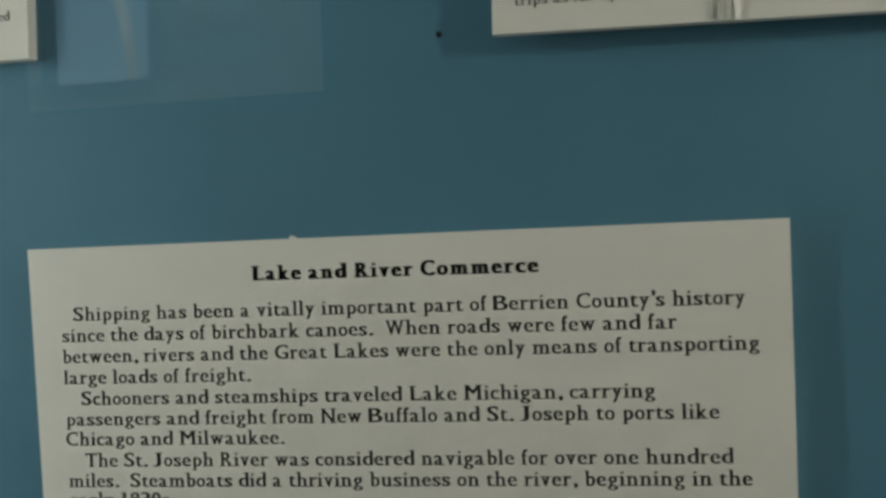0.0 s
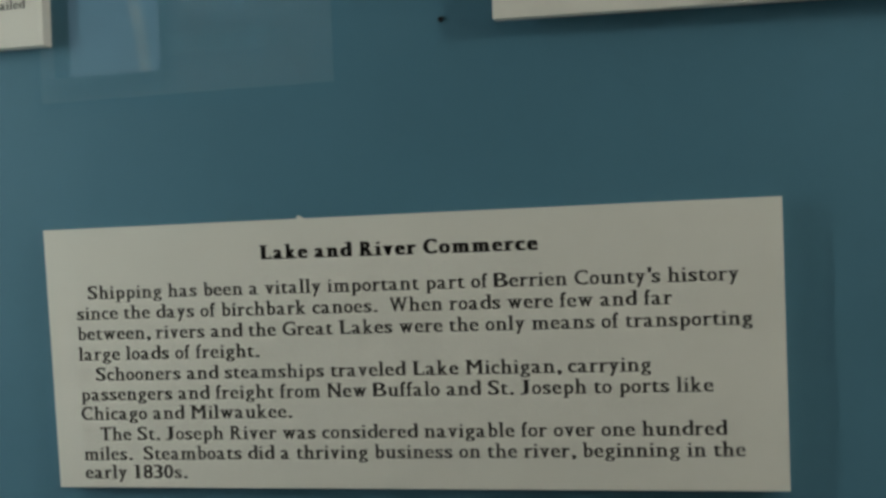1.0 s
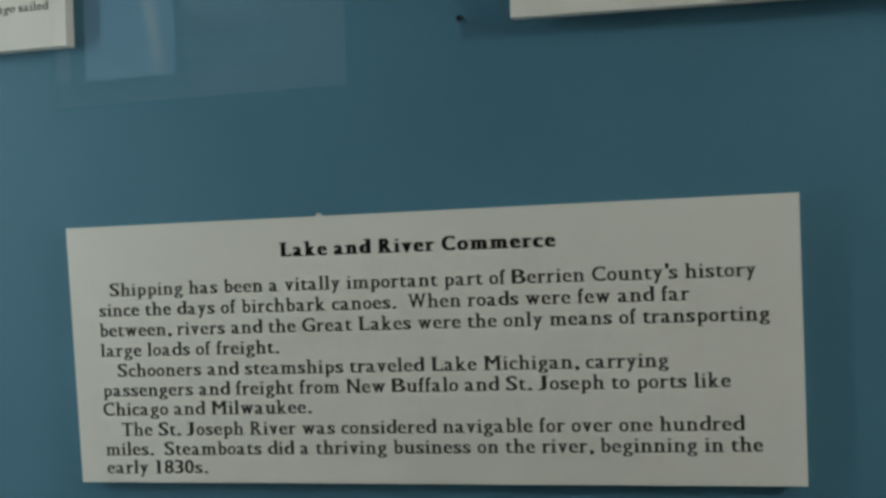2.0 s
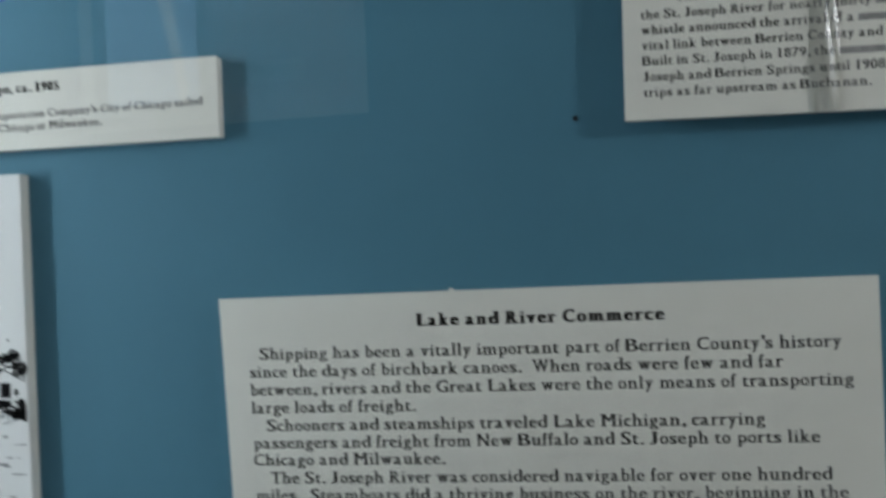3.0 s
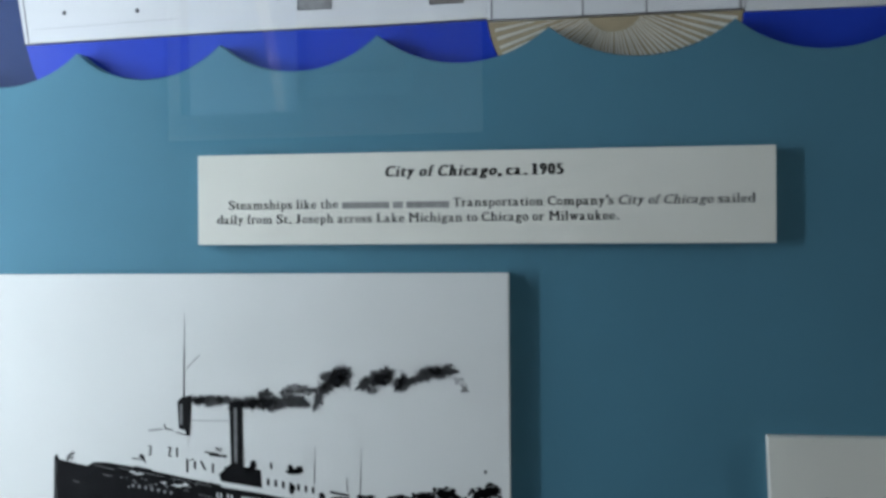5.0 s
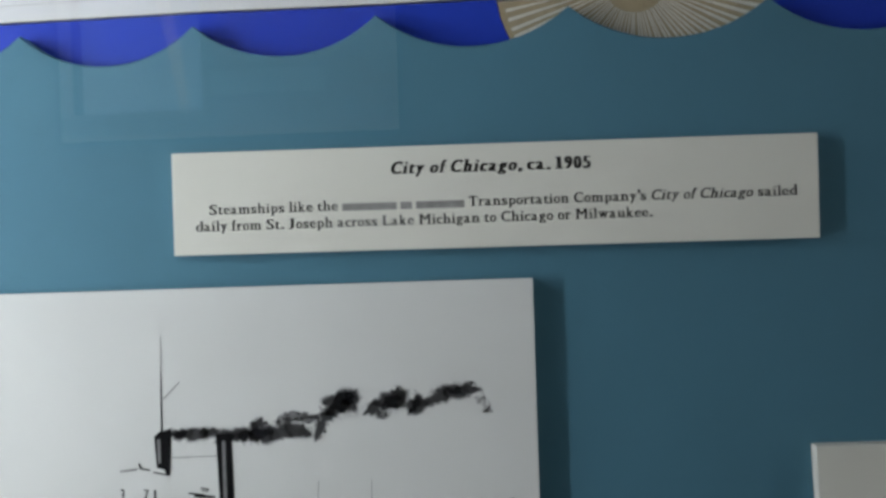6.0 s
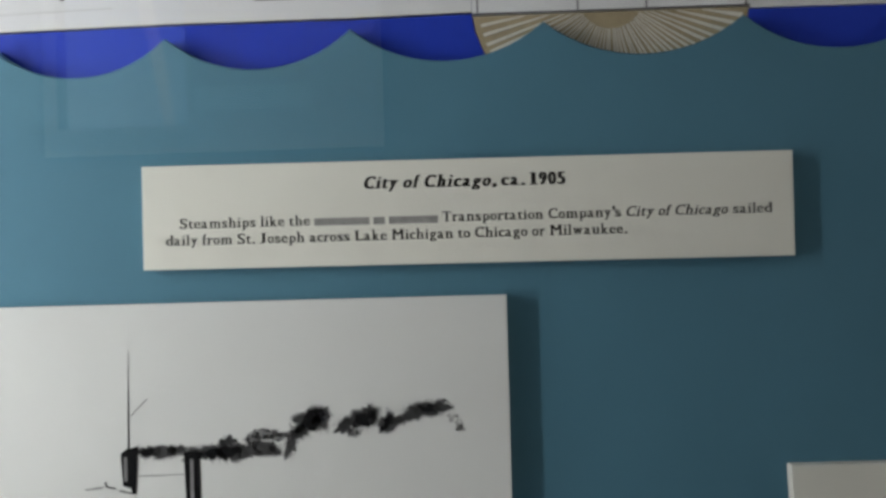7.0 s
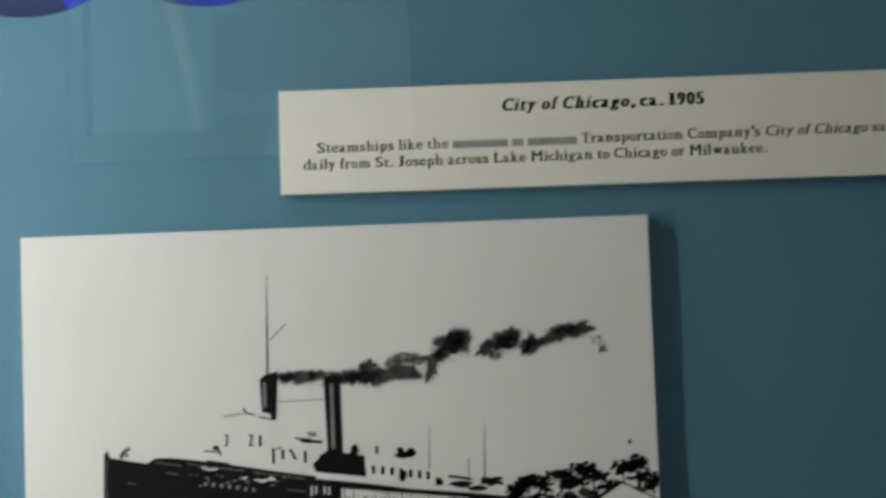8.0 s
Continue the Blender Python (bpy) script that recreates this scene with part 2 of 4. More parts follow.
def letter(ch, bold):
    """A letter of the built-in font with slab serifs on its stems, set to book-face widths: vertices, faces and advance."""
    if (ch, bold) in GLYPHS:
        return GLYPHS[ch, bold]
    advance = (BOLD if bold else ROMAN)[ch] / 1000
    if ch == " ":
        GLYPHS[ch, bold] = ([], [], advance)
        return GLYPHS[ch, bold]
    data = bpy.data.curves.new("type", "FONT")
    data.body, data.size, data.resolution_u = ch, 1.0, 3
    # hairlines first; the uprights get their weight below
    data.offset = 0.0 if ch in ".,'" else -0.004 if bold else -0.010
    ob = bpy.data.objects.new("type", data)
    scene.collection.objects.link(ob)
    me = bpy.data.meshes.new_from_object(ob.evaluated_get(bpy.context.evaluated_depsgraph_get()))
    verts = [(v.co.x, v.co.y) for v in me.vertices]
    faces = [tuple(p.vertices) for p in me.polygons]
    bpy.data.objects.remove(ob)
    bpy.data.curves.remove(data)
    bpy.data.meshes.remove(me)
    count = {}
    for face in faces:
        for a, b in zip(face, face[1:] + face[:1]):
            key = (min(a, b), max(a, b))
            count[key] = count.get(key, 0) + 1
    edges = [key for key, n in count.items() if n == 1]
    # heavier uprights: the letter several times, a little apart
    shift = 0.070 if bold else 0.034
    n = len(verts)
    slabs = []

    def slab(x0, x1, y0, y1):
        slabs.append((x0, x1, y0, y1))

    thick, reach = (0.052, 0.095) if bold else (0.038, 0.082)

    def serif(y, up, which, side):
        found = [p for p in spans(verts, edges, y + (0.024 if up else -0.024)) if p[1] - p[0] < 0.17]
        if which == "first":
            found = found[:1]
        if which == "last":
            found = found[-1:]
        for a, b in found:
            slab(a - shift - (reach if side != "right" else 0), b + shift + (reach if side != "left" else 0), y if up else y - thick, y + thick if up else y)

    if ch in "fhiklmnrxAFHIKMNPRTXY14":
        serif(0.0, True, "all", "both")
    if ch in "BDEL":
        serif(0.0, True, "first", "left")
    if ch in "dua":
        serif(0.0, True, "last", "right")
    if ch in "ijmnpr":
        serif(XH, False, "first", "left")
    if ch == "u":
        serif(XH, False, "all", "left")
    if ch in "vwxy":
        serif(XH, False, "all", "both")
    if ch in "bdhkl1":
        serif(CAP, False, "last" if ch == "d" else "first", "left")
    if ch in "BDEFPR":
        serif(CAP, False, "first", "left")
    if ch in "HIJKLMNUVWXY":
        serif(CAP, False, "all", "both")
    if ch in "pq":
        serif(DESC, True, "all", "both")
    left, right = min(x for x, _ in verts), max(x for x, _ in verts)
    if ch in "EFT":
        slab(right - 0.035, right, CAP - 0.19, CAP)
    if ch in "ELZ":
        slab(right - 0.035, right, 0.0, 0.20)
    if ch == "T":
        slab(left, left + 0.035, CAP - 0.19, CAP)
    if ch in "CGS":
        slab(right - 0.04, right, CAP - 0.22, CAP - 0.02)
    if ch in "Ss":
        slab(left, left + 0.04, 0.02, 0.20 if ch == "S" else 0.15)
    if ch in "sc":
        slab(right - 0.05, right, XH - 0.15, XH - 0.02)
    if ch in "rfy":
        x, y = (right, XH - 0.06) if ch == "r" else (right, CAP - 0.08) if ch == "f" else (left, DESC + 0.05)
        slab(min(x, x - 0.075) if ch != "y" else x, x if ch != "y" else x + 0.075, y - 0.045, y + 0.045)
    steps = 5 if bold else 3
    all_v = [(x - shift + 2 * shift * k / (steps - 1), y) for k in range(steps) for x, y in verts]
    all_f = [tuple(i + n * k for i in face) for k in range(steps) for face in faces]
    for x0, x1, y0, y1 in slabs:
        k = len(all_v)
        all_v += [(x0, y0), (x1, y0), (x1, y1), (x0, y1)]
        all_f.append((k, k + 1, k + 2, k + 3))
    left, right = min(x for x, _ in all_v), max(x for x, _ in all_v)
    margin = 0.055 * advance if ch in "oceasgbdpqOCGSQ035689" else 0.02 * advance
    if ch in ".,'":
        k, start = 1.1, 0.07
    else:
        k = min((advance - 2 * margin) / (right - left), 1.2 if ch in "1iljI" else 1.75)
        start = (advance - k * (right - left)) / 2

    low = min(y for _, y in verts)

    def rise(y):
        if ch == "J":
            return -0.012 + (y - low) * 0.734 / (CAP - low)
        if y < 0:
            return y * 0.205 / 0.230
        if ch.islower() or ch in ".,":
            return y * 0.470 / XH if y < XH else 0.470 + (y - XH) * (0.735 - 0.470) / (CAP - XH)
        return y * 0.722 / CAP

    out = [(start + (x - left) * k, rise(y)) for x, y in all_v]
    GLYPHS[ch, bold] = (out, all_f, advance)
    return GLYPHS[ch, bold]


def text_line(runs, x0, x1, base, size, front, parent, mat, label, slope=0.0, bow=0.0):
    """A line of runs (words, style) from x0 to x1, or at its natural width; a run that is a number is an unread word, a bar so many ems long."""
    verts, faces, pen, bars = [], [], 0.0, []
    for words, style in runs:
        if style == "bar":
            bars.append((pen, pen + words))
            pen += words + 0.278
            continue
        lean = 0.25 if style.endswith("italic") else 0.0
        for ch in words:
            v, f, advance = letter(ch, style.startswith("bold"))
            k = len(verts)
            verts += [(x + pen + lean * (y - 0.2), y) for x, y in v]
            faces += [tuple(i + k for i in face) for face in f]
            pen += advance
        pen += 0.278
    sx = size if x1 is None else (x1 - x0) / (pen - 0.278)
    me = bpy.data.meshes.new("text_line")
    # a bowed line spreads a little more at its start than at its end
    me.from_pydata([(x0 + x * sx + bow * (1 - ((x0 + x * sx) / 0.127) ** 2), front, base + y * size + slope * x * sx) for x, y in verts], [], faces)
    me.materials.append(mat)
    ob = new("text_line", me)
    ob.parent = parent
    for a, b in bars:
        part("text_bar", plates([rect(x0 + a * sx, x0 + b * sx, base + 0.0 * size, base + 0.52 * size)], front, 0.00005), GREY_INK, ob, "grey bar for an unread word")
    return tagged(ob, label)


def foam_card(name, label, category, x0, x1, z0, z1, front, face_mat, face_name, turn=0.0, standoff=0.0, face_label="", group="", cut=(0, 0, 0, 0)):
    """A print on foam board, fixed flat on the display board, perhaps held off by a block. Its parts lie round its own middle."""
    cx, cz = (x0 + x1) / 2, (z0 + z1) / 2
    w, h = (x1 - x0) / 2, (z1 - z0) / 2
    card = thing(name, label, category, group, at=(cx, 0, cz))
    card.rotation_euler = (0, radians(turn), 0)
    part("foam_core", box(-w + 0.0002, w - 0.0002, front + 0.0004, -standoff, -h + 0.0002, h - 0.0002, 0.0003), FOAM, card, "white foam board core")
    if standoff:
        part("spacer_block", box(-w * 0.35, w * 0.75, -standoff, 0.0, -h * 0.5, h * 0.5, 0.0004), FOAM, card)
    face = part(face_name, box(-w, w, front, front + 0.0005, -h, h, 0.00015, 1), face_mat, card, face_label)
    # cut shifts the lower corners so the outline fits the measured edges
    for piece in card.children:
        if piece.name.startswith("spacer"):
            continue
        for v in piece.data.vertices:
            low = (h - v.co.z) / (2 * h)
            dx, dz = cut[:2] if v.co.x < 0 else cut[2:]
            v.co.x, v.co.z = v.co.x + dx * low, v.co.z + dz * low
    return card, face


# ---- room ----
def structure(name, bm, mat, label, category):
    return tagged(part(name, bm, mat), label, category, kind="structure")


structure("floor", box(-1.3, 1.85, -1.25, 0.15, -0.1, 0.0), CARPET, "dark grey brown carpet floor of the exhibit room", "floor")
structure("ceiling", box(-1.3, 1.85, -1.25, 0.15, 2.6, 2.7), CEILING, "dark grey painted ceiling over the exhibit", "ceiling")
structure("wall_north", box(-1.3, 1.85, 0.05, 0.15, 0.0, 2.6), PLASTER, "grey plaster wall behind the display board", "wall")
structure("wall_east", box(1.75, 1.85, -1.15, 0.05, 0.0, 2.6), PLASTER, "grey plaster side wall of the exhibit room", "wall")


structure("wall_west", box(-1.3, -1.2, -1.15, 0.05, 0.0, 2.6), PLASTER, "grey plaster side wall beside the display board", "wall")


def south_wall():
    bm = bmesh.new()
    for x0, x1, z0, z1 in ((-1.3, -0.88, 0, 2.6), (-0.365, 1.85, 0, 2.6), (-0.88, -0.365, 0, 1.745), (-0.88, -0.365, 2.10, 2.6)):
        b = box(x0, x1, -1.25, -1.15, z0, z1)
        me = bpy.data.meshes.new("piece")
        b.to_mesh(me)
        b.free()
        bm.from_mesh(me)
        bpy.data.meshes.remove(me)
    return bm


structure("wall_south", south_wall(), PLASTER, "grey plaster wall facing the board with a small window", "wall")
window = thing("window_1", "small high window with a slim frame, tied curtain and one drawn blind", "window", kind="structure")
for x0, x1, z0, z1 in ((-0.88, -0.87, 1.745, 2.10), (-0.375, -0.365, 1.745, 2.10), (-0.87, -0.375, 1.745, 1.752), (-0.87, -0.375, 2.09, 2.10), (-0.662, -0.652, 1.752, 2.09)):
    part("window_frame", box(x0, x1, -1.19, -1.16, z0, z1, 0.002), FRAME, window)
for x0, x1 in ((-0.87, -0.662), (-0.652, -0.375)):
    pane = part("pane", box(x0, x1, -1.178, -1.174, 1.752, 2.09), GLASS, window)
    pane.visible_shadow = False
part("bottom_rail", box(-0.87, -0.662, -1.190, -1.162, 1.752, 1.788, 0.002), FRAME, window, "pale bottom rail of the sash")
# sheer cloth gathered to one side of the open half, and a thin blind on the other half
gather = bmesh.new()
rows = []
for i in range(25):
    z = 1.75 + 0.34 * i / 24
    u = i / 24
    rows.append([gather.verts.new((-0.682 - 0.055 * u ** 1.6 - (0.012 + 0.022 * u) * k / 16, -1.170 + 0.006 * math.sin(k * 1.35 + u * 2.0), z)) for k in range(17)])
for ra, rb in zip(rows, rows[1:]):
    for k in range(16):
        gather.faces.new((ra[k], ra[k + 1], rb[k + 1], rb[k]))
part("sheer_curtain", gather, SHEER, window, "thin white curtain tied back in folds")
part("blind", box(-0.652, -0.375, -1.168, -1.166, 1.752, 2.09, 0.0005, 1), BLIND, window, "thin pale window blind drawn shut")
part("blind_hem", box(-0.650, -0.475, -1.1650, -1.1635, 1.810, 1.846, 0.0005, 1), SHEER, window, "white cloth band on the blind")


# ---- display board with the cut wave edge ----
CRESTS = [(-1.172, 1.657), (-1.102, 1.657), (-1.035, 1.657), (-0.966, 1.657), (-0.899, 1.657), (-0.830, 1.657), (-0.763, 1.657), (-0.694, 1.656), (-0.626, 1.657), (-0.558, 1.657), (-0.489, 1.6565),
          (-0.4205, 1.6577), (-0.3562, 1.6585), (-0.2890, 1.6595), (-0.2195, 1.6597), (-0.1482, 1.6595), (-0.0795, 1.6592), (-0.0135, 1.6591), (0.0540, 1.6592)]
CRESTS += [(0.0540 + 0.0680 * k, 1.6592) for k in range(1, 13)]


def wave_height(i, u):
    """The cut edge between two crests: a round trough."""
    (xa, za), (xb, zb) = CRESTS[i], CRESTS[i + 1]
    half = (xb - xa) / 2
    sag = 0.0128
    r = (half ** 2 + sag ** 2) / (2 * sag)
    x = (u - 0.5) * 2 * half
    return xa + u * (xb - xa), za + u * (zb - za) - sag + r - math.sqrt(r ** 2 - x ** 2)


def wave_panel(x0, x1, z0, y0, y1):
    bm = bmesh.new()
    rows = []
    for x, z in [wave_height(i, k / 16) for i in range(len(CRESTS) - 1) for k in range(16)]:
        if x0 < x < x1:
            rows.append([bm.verts.new(p) for p in ((x, y0, z0), (x, y0, z - 0.0006), (x, y0 + 0.0006, z), (x, y1, z), (x, y1, z0))])
    for a, b in zip(rows, rows[1:]):
        for i in range(5):
            j = (i + 1) % 5
            bm.faces.new((a[i], b[i], b[j], a[j]))
    bm.faces.new(rows[0])
    bm.faces.new(rows[-1][::-1])
    bmesh.ops.recalc_face_normals(bm, faces=bm.faces[:])
    return bm


board = thing("display_board", "teal painted exhibit board with a scalloped wave edge over navy backing", "display board")
part("wave_panel", wave_panel(-1.15, 0.84, 0.9, 0.0, 0.008), TEAL, board, "teal painted panel cut in waves")
part("backing_panel", box(-1.15, 0.84, 0.0135, 0.05, 0.9, 2.3, 0.001), NAVY, board, "navy blue backing panel")
nail = bmesh.new()
bmesh.ops.create_cone(nail, cap_ends=True, segments=12, radius1=0.0011, radius2=0.0009, depth=0.0007,
                      matrix=Matrix.Translation((0.0238, -0.0003, 1.5708)) @ Matrix.Rotation(radians(90), 4, "X"))
part("nail_head", nail, STEEL, board, "small dark nail head")

glazing = thing("display_glass", "clear glass sheet standing before the exhibit board", "glass pane")
pane = part("pane", box(-1.15, 0.84, -0.043, -0.040, 0.9, 2.3), GLASS, glazing)
pane.visible_shadow = False
for x0, x1, z0, z1 in ((-1.19, -1.15, 0.86, 2.34), (0.84, 0.848, 0.86, 2.34), (-1.15, 0.84, 0.86, 0.90), (-1.15, 0.84, 2.30, 2.34)):
    part("glass_frame", box(x0, x1, -0.055, 0.05, z0, z1, 0.002), FRAME, glazing)


# ---- steamboat cut-out ----
HULL = [(-0.4500, 1.6640), (-0.356, 1.6652), (-0.289, 1.6650), (-0.245, 1.6655), (-0.144, 1.6638), (-0.080, 1.6634), (0.045, 1.6635)]


def hull_line(x):
    return float(np.interp(x, [p[0] for p in HULL], [p[1] for p in HULL]))


DECK = 0.0080
boat = thing("steamboat_cutout", "white and blue line-drawn sidewheel steamboat cut-out behind the waves", "exhibit cut-out", at=(0, 0, 0))
xs = [-0.4492, -0.40, -0.356, -0.289, -0.245]
stern = [(x, hull_line(x)) for x in xs] + [(-0.245, 1.80), (-0.351, 1.80), (-0.3515, 1.6865), (-0.4525, 1.6850)]
part("stern_side", plates([stern], DECK, 0.005), WHITE, boat, "white board side with drawn windows")
fore = [(x, hull_line(x)) for x in (-0.1435, -0.110, -0.080, -0.03, 0.0448)] + [(0.0462, 1.6830), (-0.022, 1.6850), (-0.030, 1.80), (-0.1435, 1.80)]
part("bow_side", plates([fore], DECK, 0.005), WHITE, boat, "white board side with drawn rails")
WHEEL = (-0.1940, 1.6700)
base = hull_line(-0.194)
housing = [(-0.2448, base), (-0.1437, base), (-0.1437, 1.672)] + [(WHEEL[0] + 0.0500 * math.cos(radians(a)), WHEEL[1] + 0.004 + 0.0500 * math.sin(radians(a))) for a in range(6, 176, 8)] + [(-0.2448, 1.672)]
wheel_box = part("paddle_box", plates([housing], DECK - 0.0004, 0.005), WHITE, boat, "white arched paddle box with drawn rays")
hull_top = [-0.4490, -0.40, -0.356, -0.289, -0.2450]
blue = [(x, hull_line(x) - 0.0003) for x in hull_top] + [(-0.2438, 1.6585), (-0.2418, 1.6530), (-0.2395, 1.6480), (-0.2370, 1.6400), (-0.4405, 1.6400), (-0.4428, 1.6460), (-0.4460, 1.6530)]
part("blue_hull", plates([blue], DECK + 0.0003, 0.0045), BLUE, boat, "bright blue painted hull side")
blue = [(x, hull_line(x) - 0.0003) for x in (-0.1437, -0.110, -0.080, -0.03, 0.0360)] + [(0.0350, 1.6560), (0.0332, 1.6500), (0.0300, 1.6400), (-0.1480, 1.6400), (-0.1452, 1.6560)]
bow = part("blue_hull", plates([blue], DECK + 0.0003, 0.0045), BLUE, boat, "bright blue painted hull side")
part("bow_stripe", plates([[(0.0262, 1.6622), (0.0305, 1.6622), (0.0282, 1.6525), (0.0235, 1.6400), (0.0190, 1.6400), (0.0240, 1.6525)]], DECK + 0.0001, 0.0002), NAVY, bow, "dark stripe along the bow")

# the lower half of the paddle wheel, pleated out from the hub
lower = [(-0.2446, base - 0.0003), (-0.1439, base - 0.0003), (-0.1454, 1.6560), (-0.1482, 1.6400), (-0.2368, 1.6400), (-0.2393, 1.6480), (-0.2416, 1.6530), (-0.2436, 1.6585)]
fan = part("paddle_fan", plates([lower], DECK + 0.0005, 0.004), TAN, boat, "tan paddle wheel fan with pale rays")
rays = []
for i in range(44):
    a = radians(183 + i * 174 / 43 + random.uniform(-0.8, 0.8))
    c, s = math.cos(a), math.sin(a)
    start = max(0.012, (WHEEL[1] - (base - 0.0008)) / max(-s, 1e-3))
    far = 0.0485
    if start < far - 0.004:
        rays.append(stroke(WHEEL[0] + start * c, WHEEL[1] + start * s, WHEEL[0] + far * c, WHEEL[1] + far * s, 0.00035, 0.0013 + random.uniform(-0.0003, 0.0004)))
part("pale_ray", plates(rays, DECK + 0.0001, 0.0004), CREAM, fan)

INKED = DECK - 0.00012
BOXED = DECK - 0.00052
for i, a in enumerate((4, 14, 25, 37, 50, 64, 78, 102, 116, 130, 143, 155, 166, 176)):
    c, s = math.cos(radians(a)), math.sin(radians(a))
    part("drawn_ray", plates([stroke(WHEEL[0] + 0.0190 * c, WHEEL[1] + 0.001 + 0.0190 * s, WHEEL[0] + 0.0425 * c, WHEEL[1] + 0.001 + 0.0425 * s, 0.0010, 0.0019)], BOXED, 0.0001), LINE, wheel_box)


def arc(radius, a0, a1, wide, cx, cz, steps=30):
    outer = [(cx + (radius + wide / 2) * math.cos(radians(a)), cz + (radius + wide / 2) * math.sin(radians(a))) for a in np.linspace(a0, a1, steps)]
    inner = [(cx + (radius - wide / 2) * math.cos(radians(a)), cz + (radius - wide / 2) * math.sin(radians(a))) for a in np.linspace(a0, a1, steps)]
    return [[outer[i], outer[i + 1], inner[i + 1], inner[i]] for i in range(steps - 1)]


part("hub_arch", plates(arc(0.0125, 0, 180, 0.0005, WHEEL[0] + 0.0003, WHEEL[1] + 0.001) + [rect(-0.2064, -0.2059, base, 1.671), rect(-0.1814, -0.1809, base, 1.671)], BOXED, 0.0001), LINE, wheel_box)
part("rim_arch", plates(arc(0.0488, 4, 176, 0.0005, WHEEL[0], WHEEL[1] + 0.004) + [rect(-0.2431, -0.2426, base, 1.674), rect(-0.1454, -0.1449, base, 1.674)], BOXED, 0.0001), LINE, wheel_box)
part("hub_pin", plates([disc(WHEEL[0] + 0.0003, 1.6722, 0.0009)], BOXED, 0.0001), LINE, wheel_box)
part("base_line", plates([stroke(-0.2448, base + 0.0003, -0.1437, base + 0.0001, 0.0005)], BOXED, 0.0001), LINE, wheel_box)

for x, z in ((-0.4305, 1.6772), (-0.3965, 1.6765), (-0.3330, 1.6788), (-0.3010, 1.6785), (-0.2895, 1.6785), (-0.2780, 1.6783)):
    part("porthole", plates([disc(x, z, 0.0010)], INKED, 0.0001), LINE, boat)
for x0, x1, z0, z1, tone, words in ((-0.3246, -0.3102, 1.6732, 1.6842, PORT_PALE, "pale grey hatched cargo door"), (-0.2685, -0.2545, 1.6728, 1.6838, PORT_BROWN, "brown grey hatched cargo door"),
                                    (-0.1395, -0.1275, 1.6715, 1.6835, PORT, "dark grey hatched cargo door")):
    grey = part("cargo_door", plates([rect(x0, x1, z0, z1)], INKED, 0.0001), tone, boat, words)
    hatch = [stroke(x0 + 0.0005, z0 + u, x1 - 0.0005, z0 + u + random.uniform(-0.0003, 0.0003), 0.00022) for u in np.arange(0.0012, z1 - z0 - 0.0006, 0.0011)]
    tagged(part("hatching", plates(hatch, INKED - 0.0001, 0.0001), LINE if tone is PORT else PORT, grey), kind="stuff")
    part("door_outline", plates([stroke(x0, z0, x1, z0, 0.0004), stroke(x0, z1, x1, z1, 0.0004), stroke(x0, z0, x0, z1, 0.0004), stroke(x1, z0, x1, z1, 0.0004)], INKED - 0.0001, 0.0001), LINE, grey)
for x in (-0.3380, -0.3165, -0.2945, -0.2745, -0.2560):
    sash = part("sash_window", plates([rect(x - 0.0032, x + 0.0032, 1.6920, 1.6990)], INKED, 0.0001), LINE, boat)
    part("window_light", plates([rect(x + u, x + u + 0.0021, z, z + 0.0024) for u in (-0.0025, 0.0004) for z in (1.6926, 1.6960)], INKED - 0.0001, 0.0001), WHITE, sash)
for x0, x1, za, zb, mat in ((-0.3515, -0.2448, 1.6868, 1.6872, LINE), (-0.4440, -0.3780, 1.6705, 1.6722, PRINT_PALE), (-0.1270, 0.0440, 1.6716, 1.6706, LINE)):
    part("drawn_line", plates([stroke(x0, za, x1, zb, 0.00035)], INKED, 0.0001), mat, boat)
part("drawn_line", plates([stroke(-0.4475, 1.6645, -0.4500, 1.6845, 0.00045)], INKED, 0.0001), LINE, boat)
part("drawn_line", plates([stroke(a[0], a[1] + 0.0001, b[0], b[1] + 0.0001, 0.0006) for a, b in zip(HULL[:3], HULL[1:4])], INKED, 0.0001), LINE, boat)


# ---- caption cards ----
CARD = -0.0060
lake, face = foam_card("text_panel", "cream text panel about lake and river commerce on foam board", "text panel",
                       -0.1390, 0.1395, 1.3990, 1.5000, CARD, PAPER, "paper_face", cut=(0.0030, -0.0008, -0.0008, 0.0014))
T = CARD - 0.00008
cx, cz = 0.00025, 1.4495
lines = [
    ("Lake and River Commerce", -0.0485, 0.0570, 1.4853, 0.0074, "bold"),
    ("Shipping has been a vitally important part of Berrien County's history", -0.1210, 0.1240, 1.4722, 0.0072, ""),
    ("since the days of birchbark canoes.  When roads were few and far", -0.1258, 0.1010, 1.4642, 0.0072, ""),
    ("between, rivers and the Great Lakes were the only means of transporting", -0.1260, 0.1280, 1.4562, 0.0072, ""),
    ("large loads of freight.", -0.1258, -0.0520, 1.4482, 0.0072, ""),
    ("Schooners and steamships traveled Lake Michigan, carrying", -0.1190, 0.0930, 1.4402, 0.0072, ""),
    ("passengers and freight from New Buffalo and St. Joseph to ports like", -0.1255, 0.1140, 1.4324, 0.0072, ""),
    ("Chicago and Milwaukee.", -0.1258, -0.0400, 1.4248, 0.0072, ""),
    ("The St. Joseph River was considered navigable for over one hundred", -0.1180, 0.1180, 1.4168, 0.0072, ""),
    ("miles.  Steamboats did a thriving business on the river, beginning in the", -0.1252, 0.1240, 1.4090, 0.0072, ""),
    ("early 1830s.", -0.1250, -0.0830, 1.4018, 0.0072, ""),
]
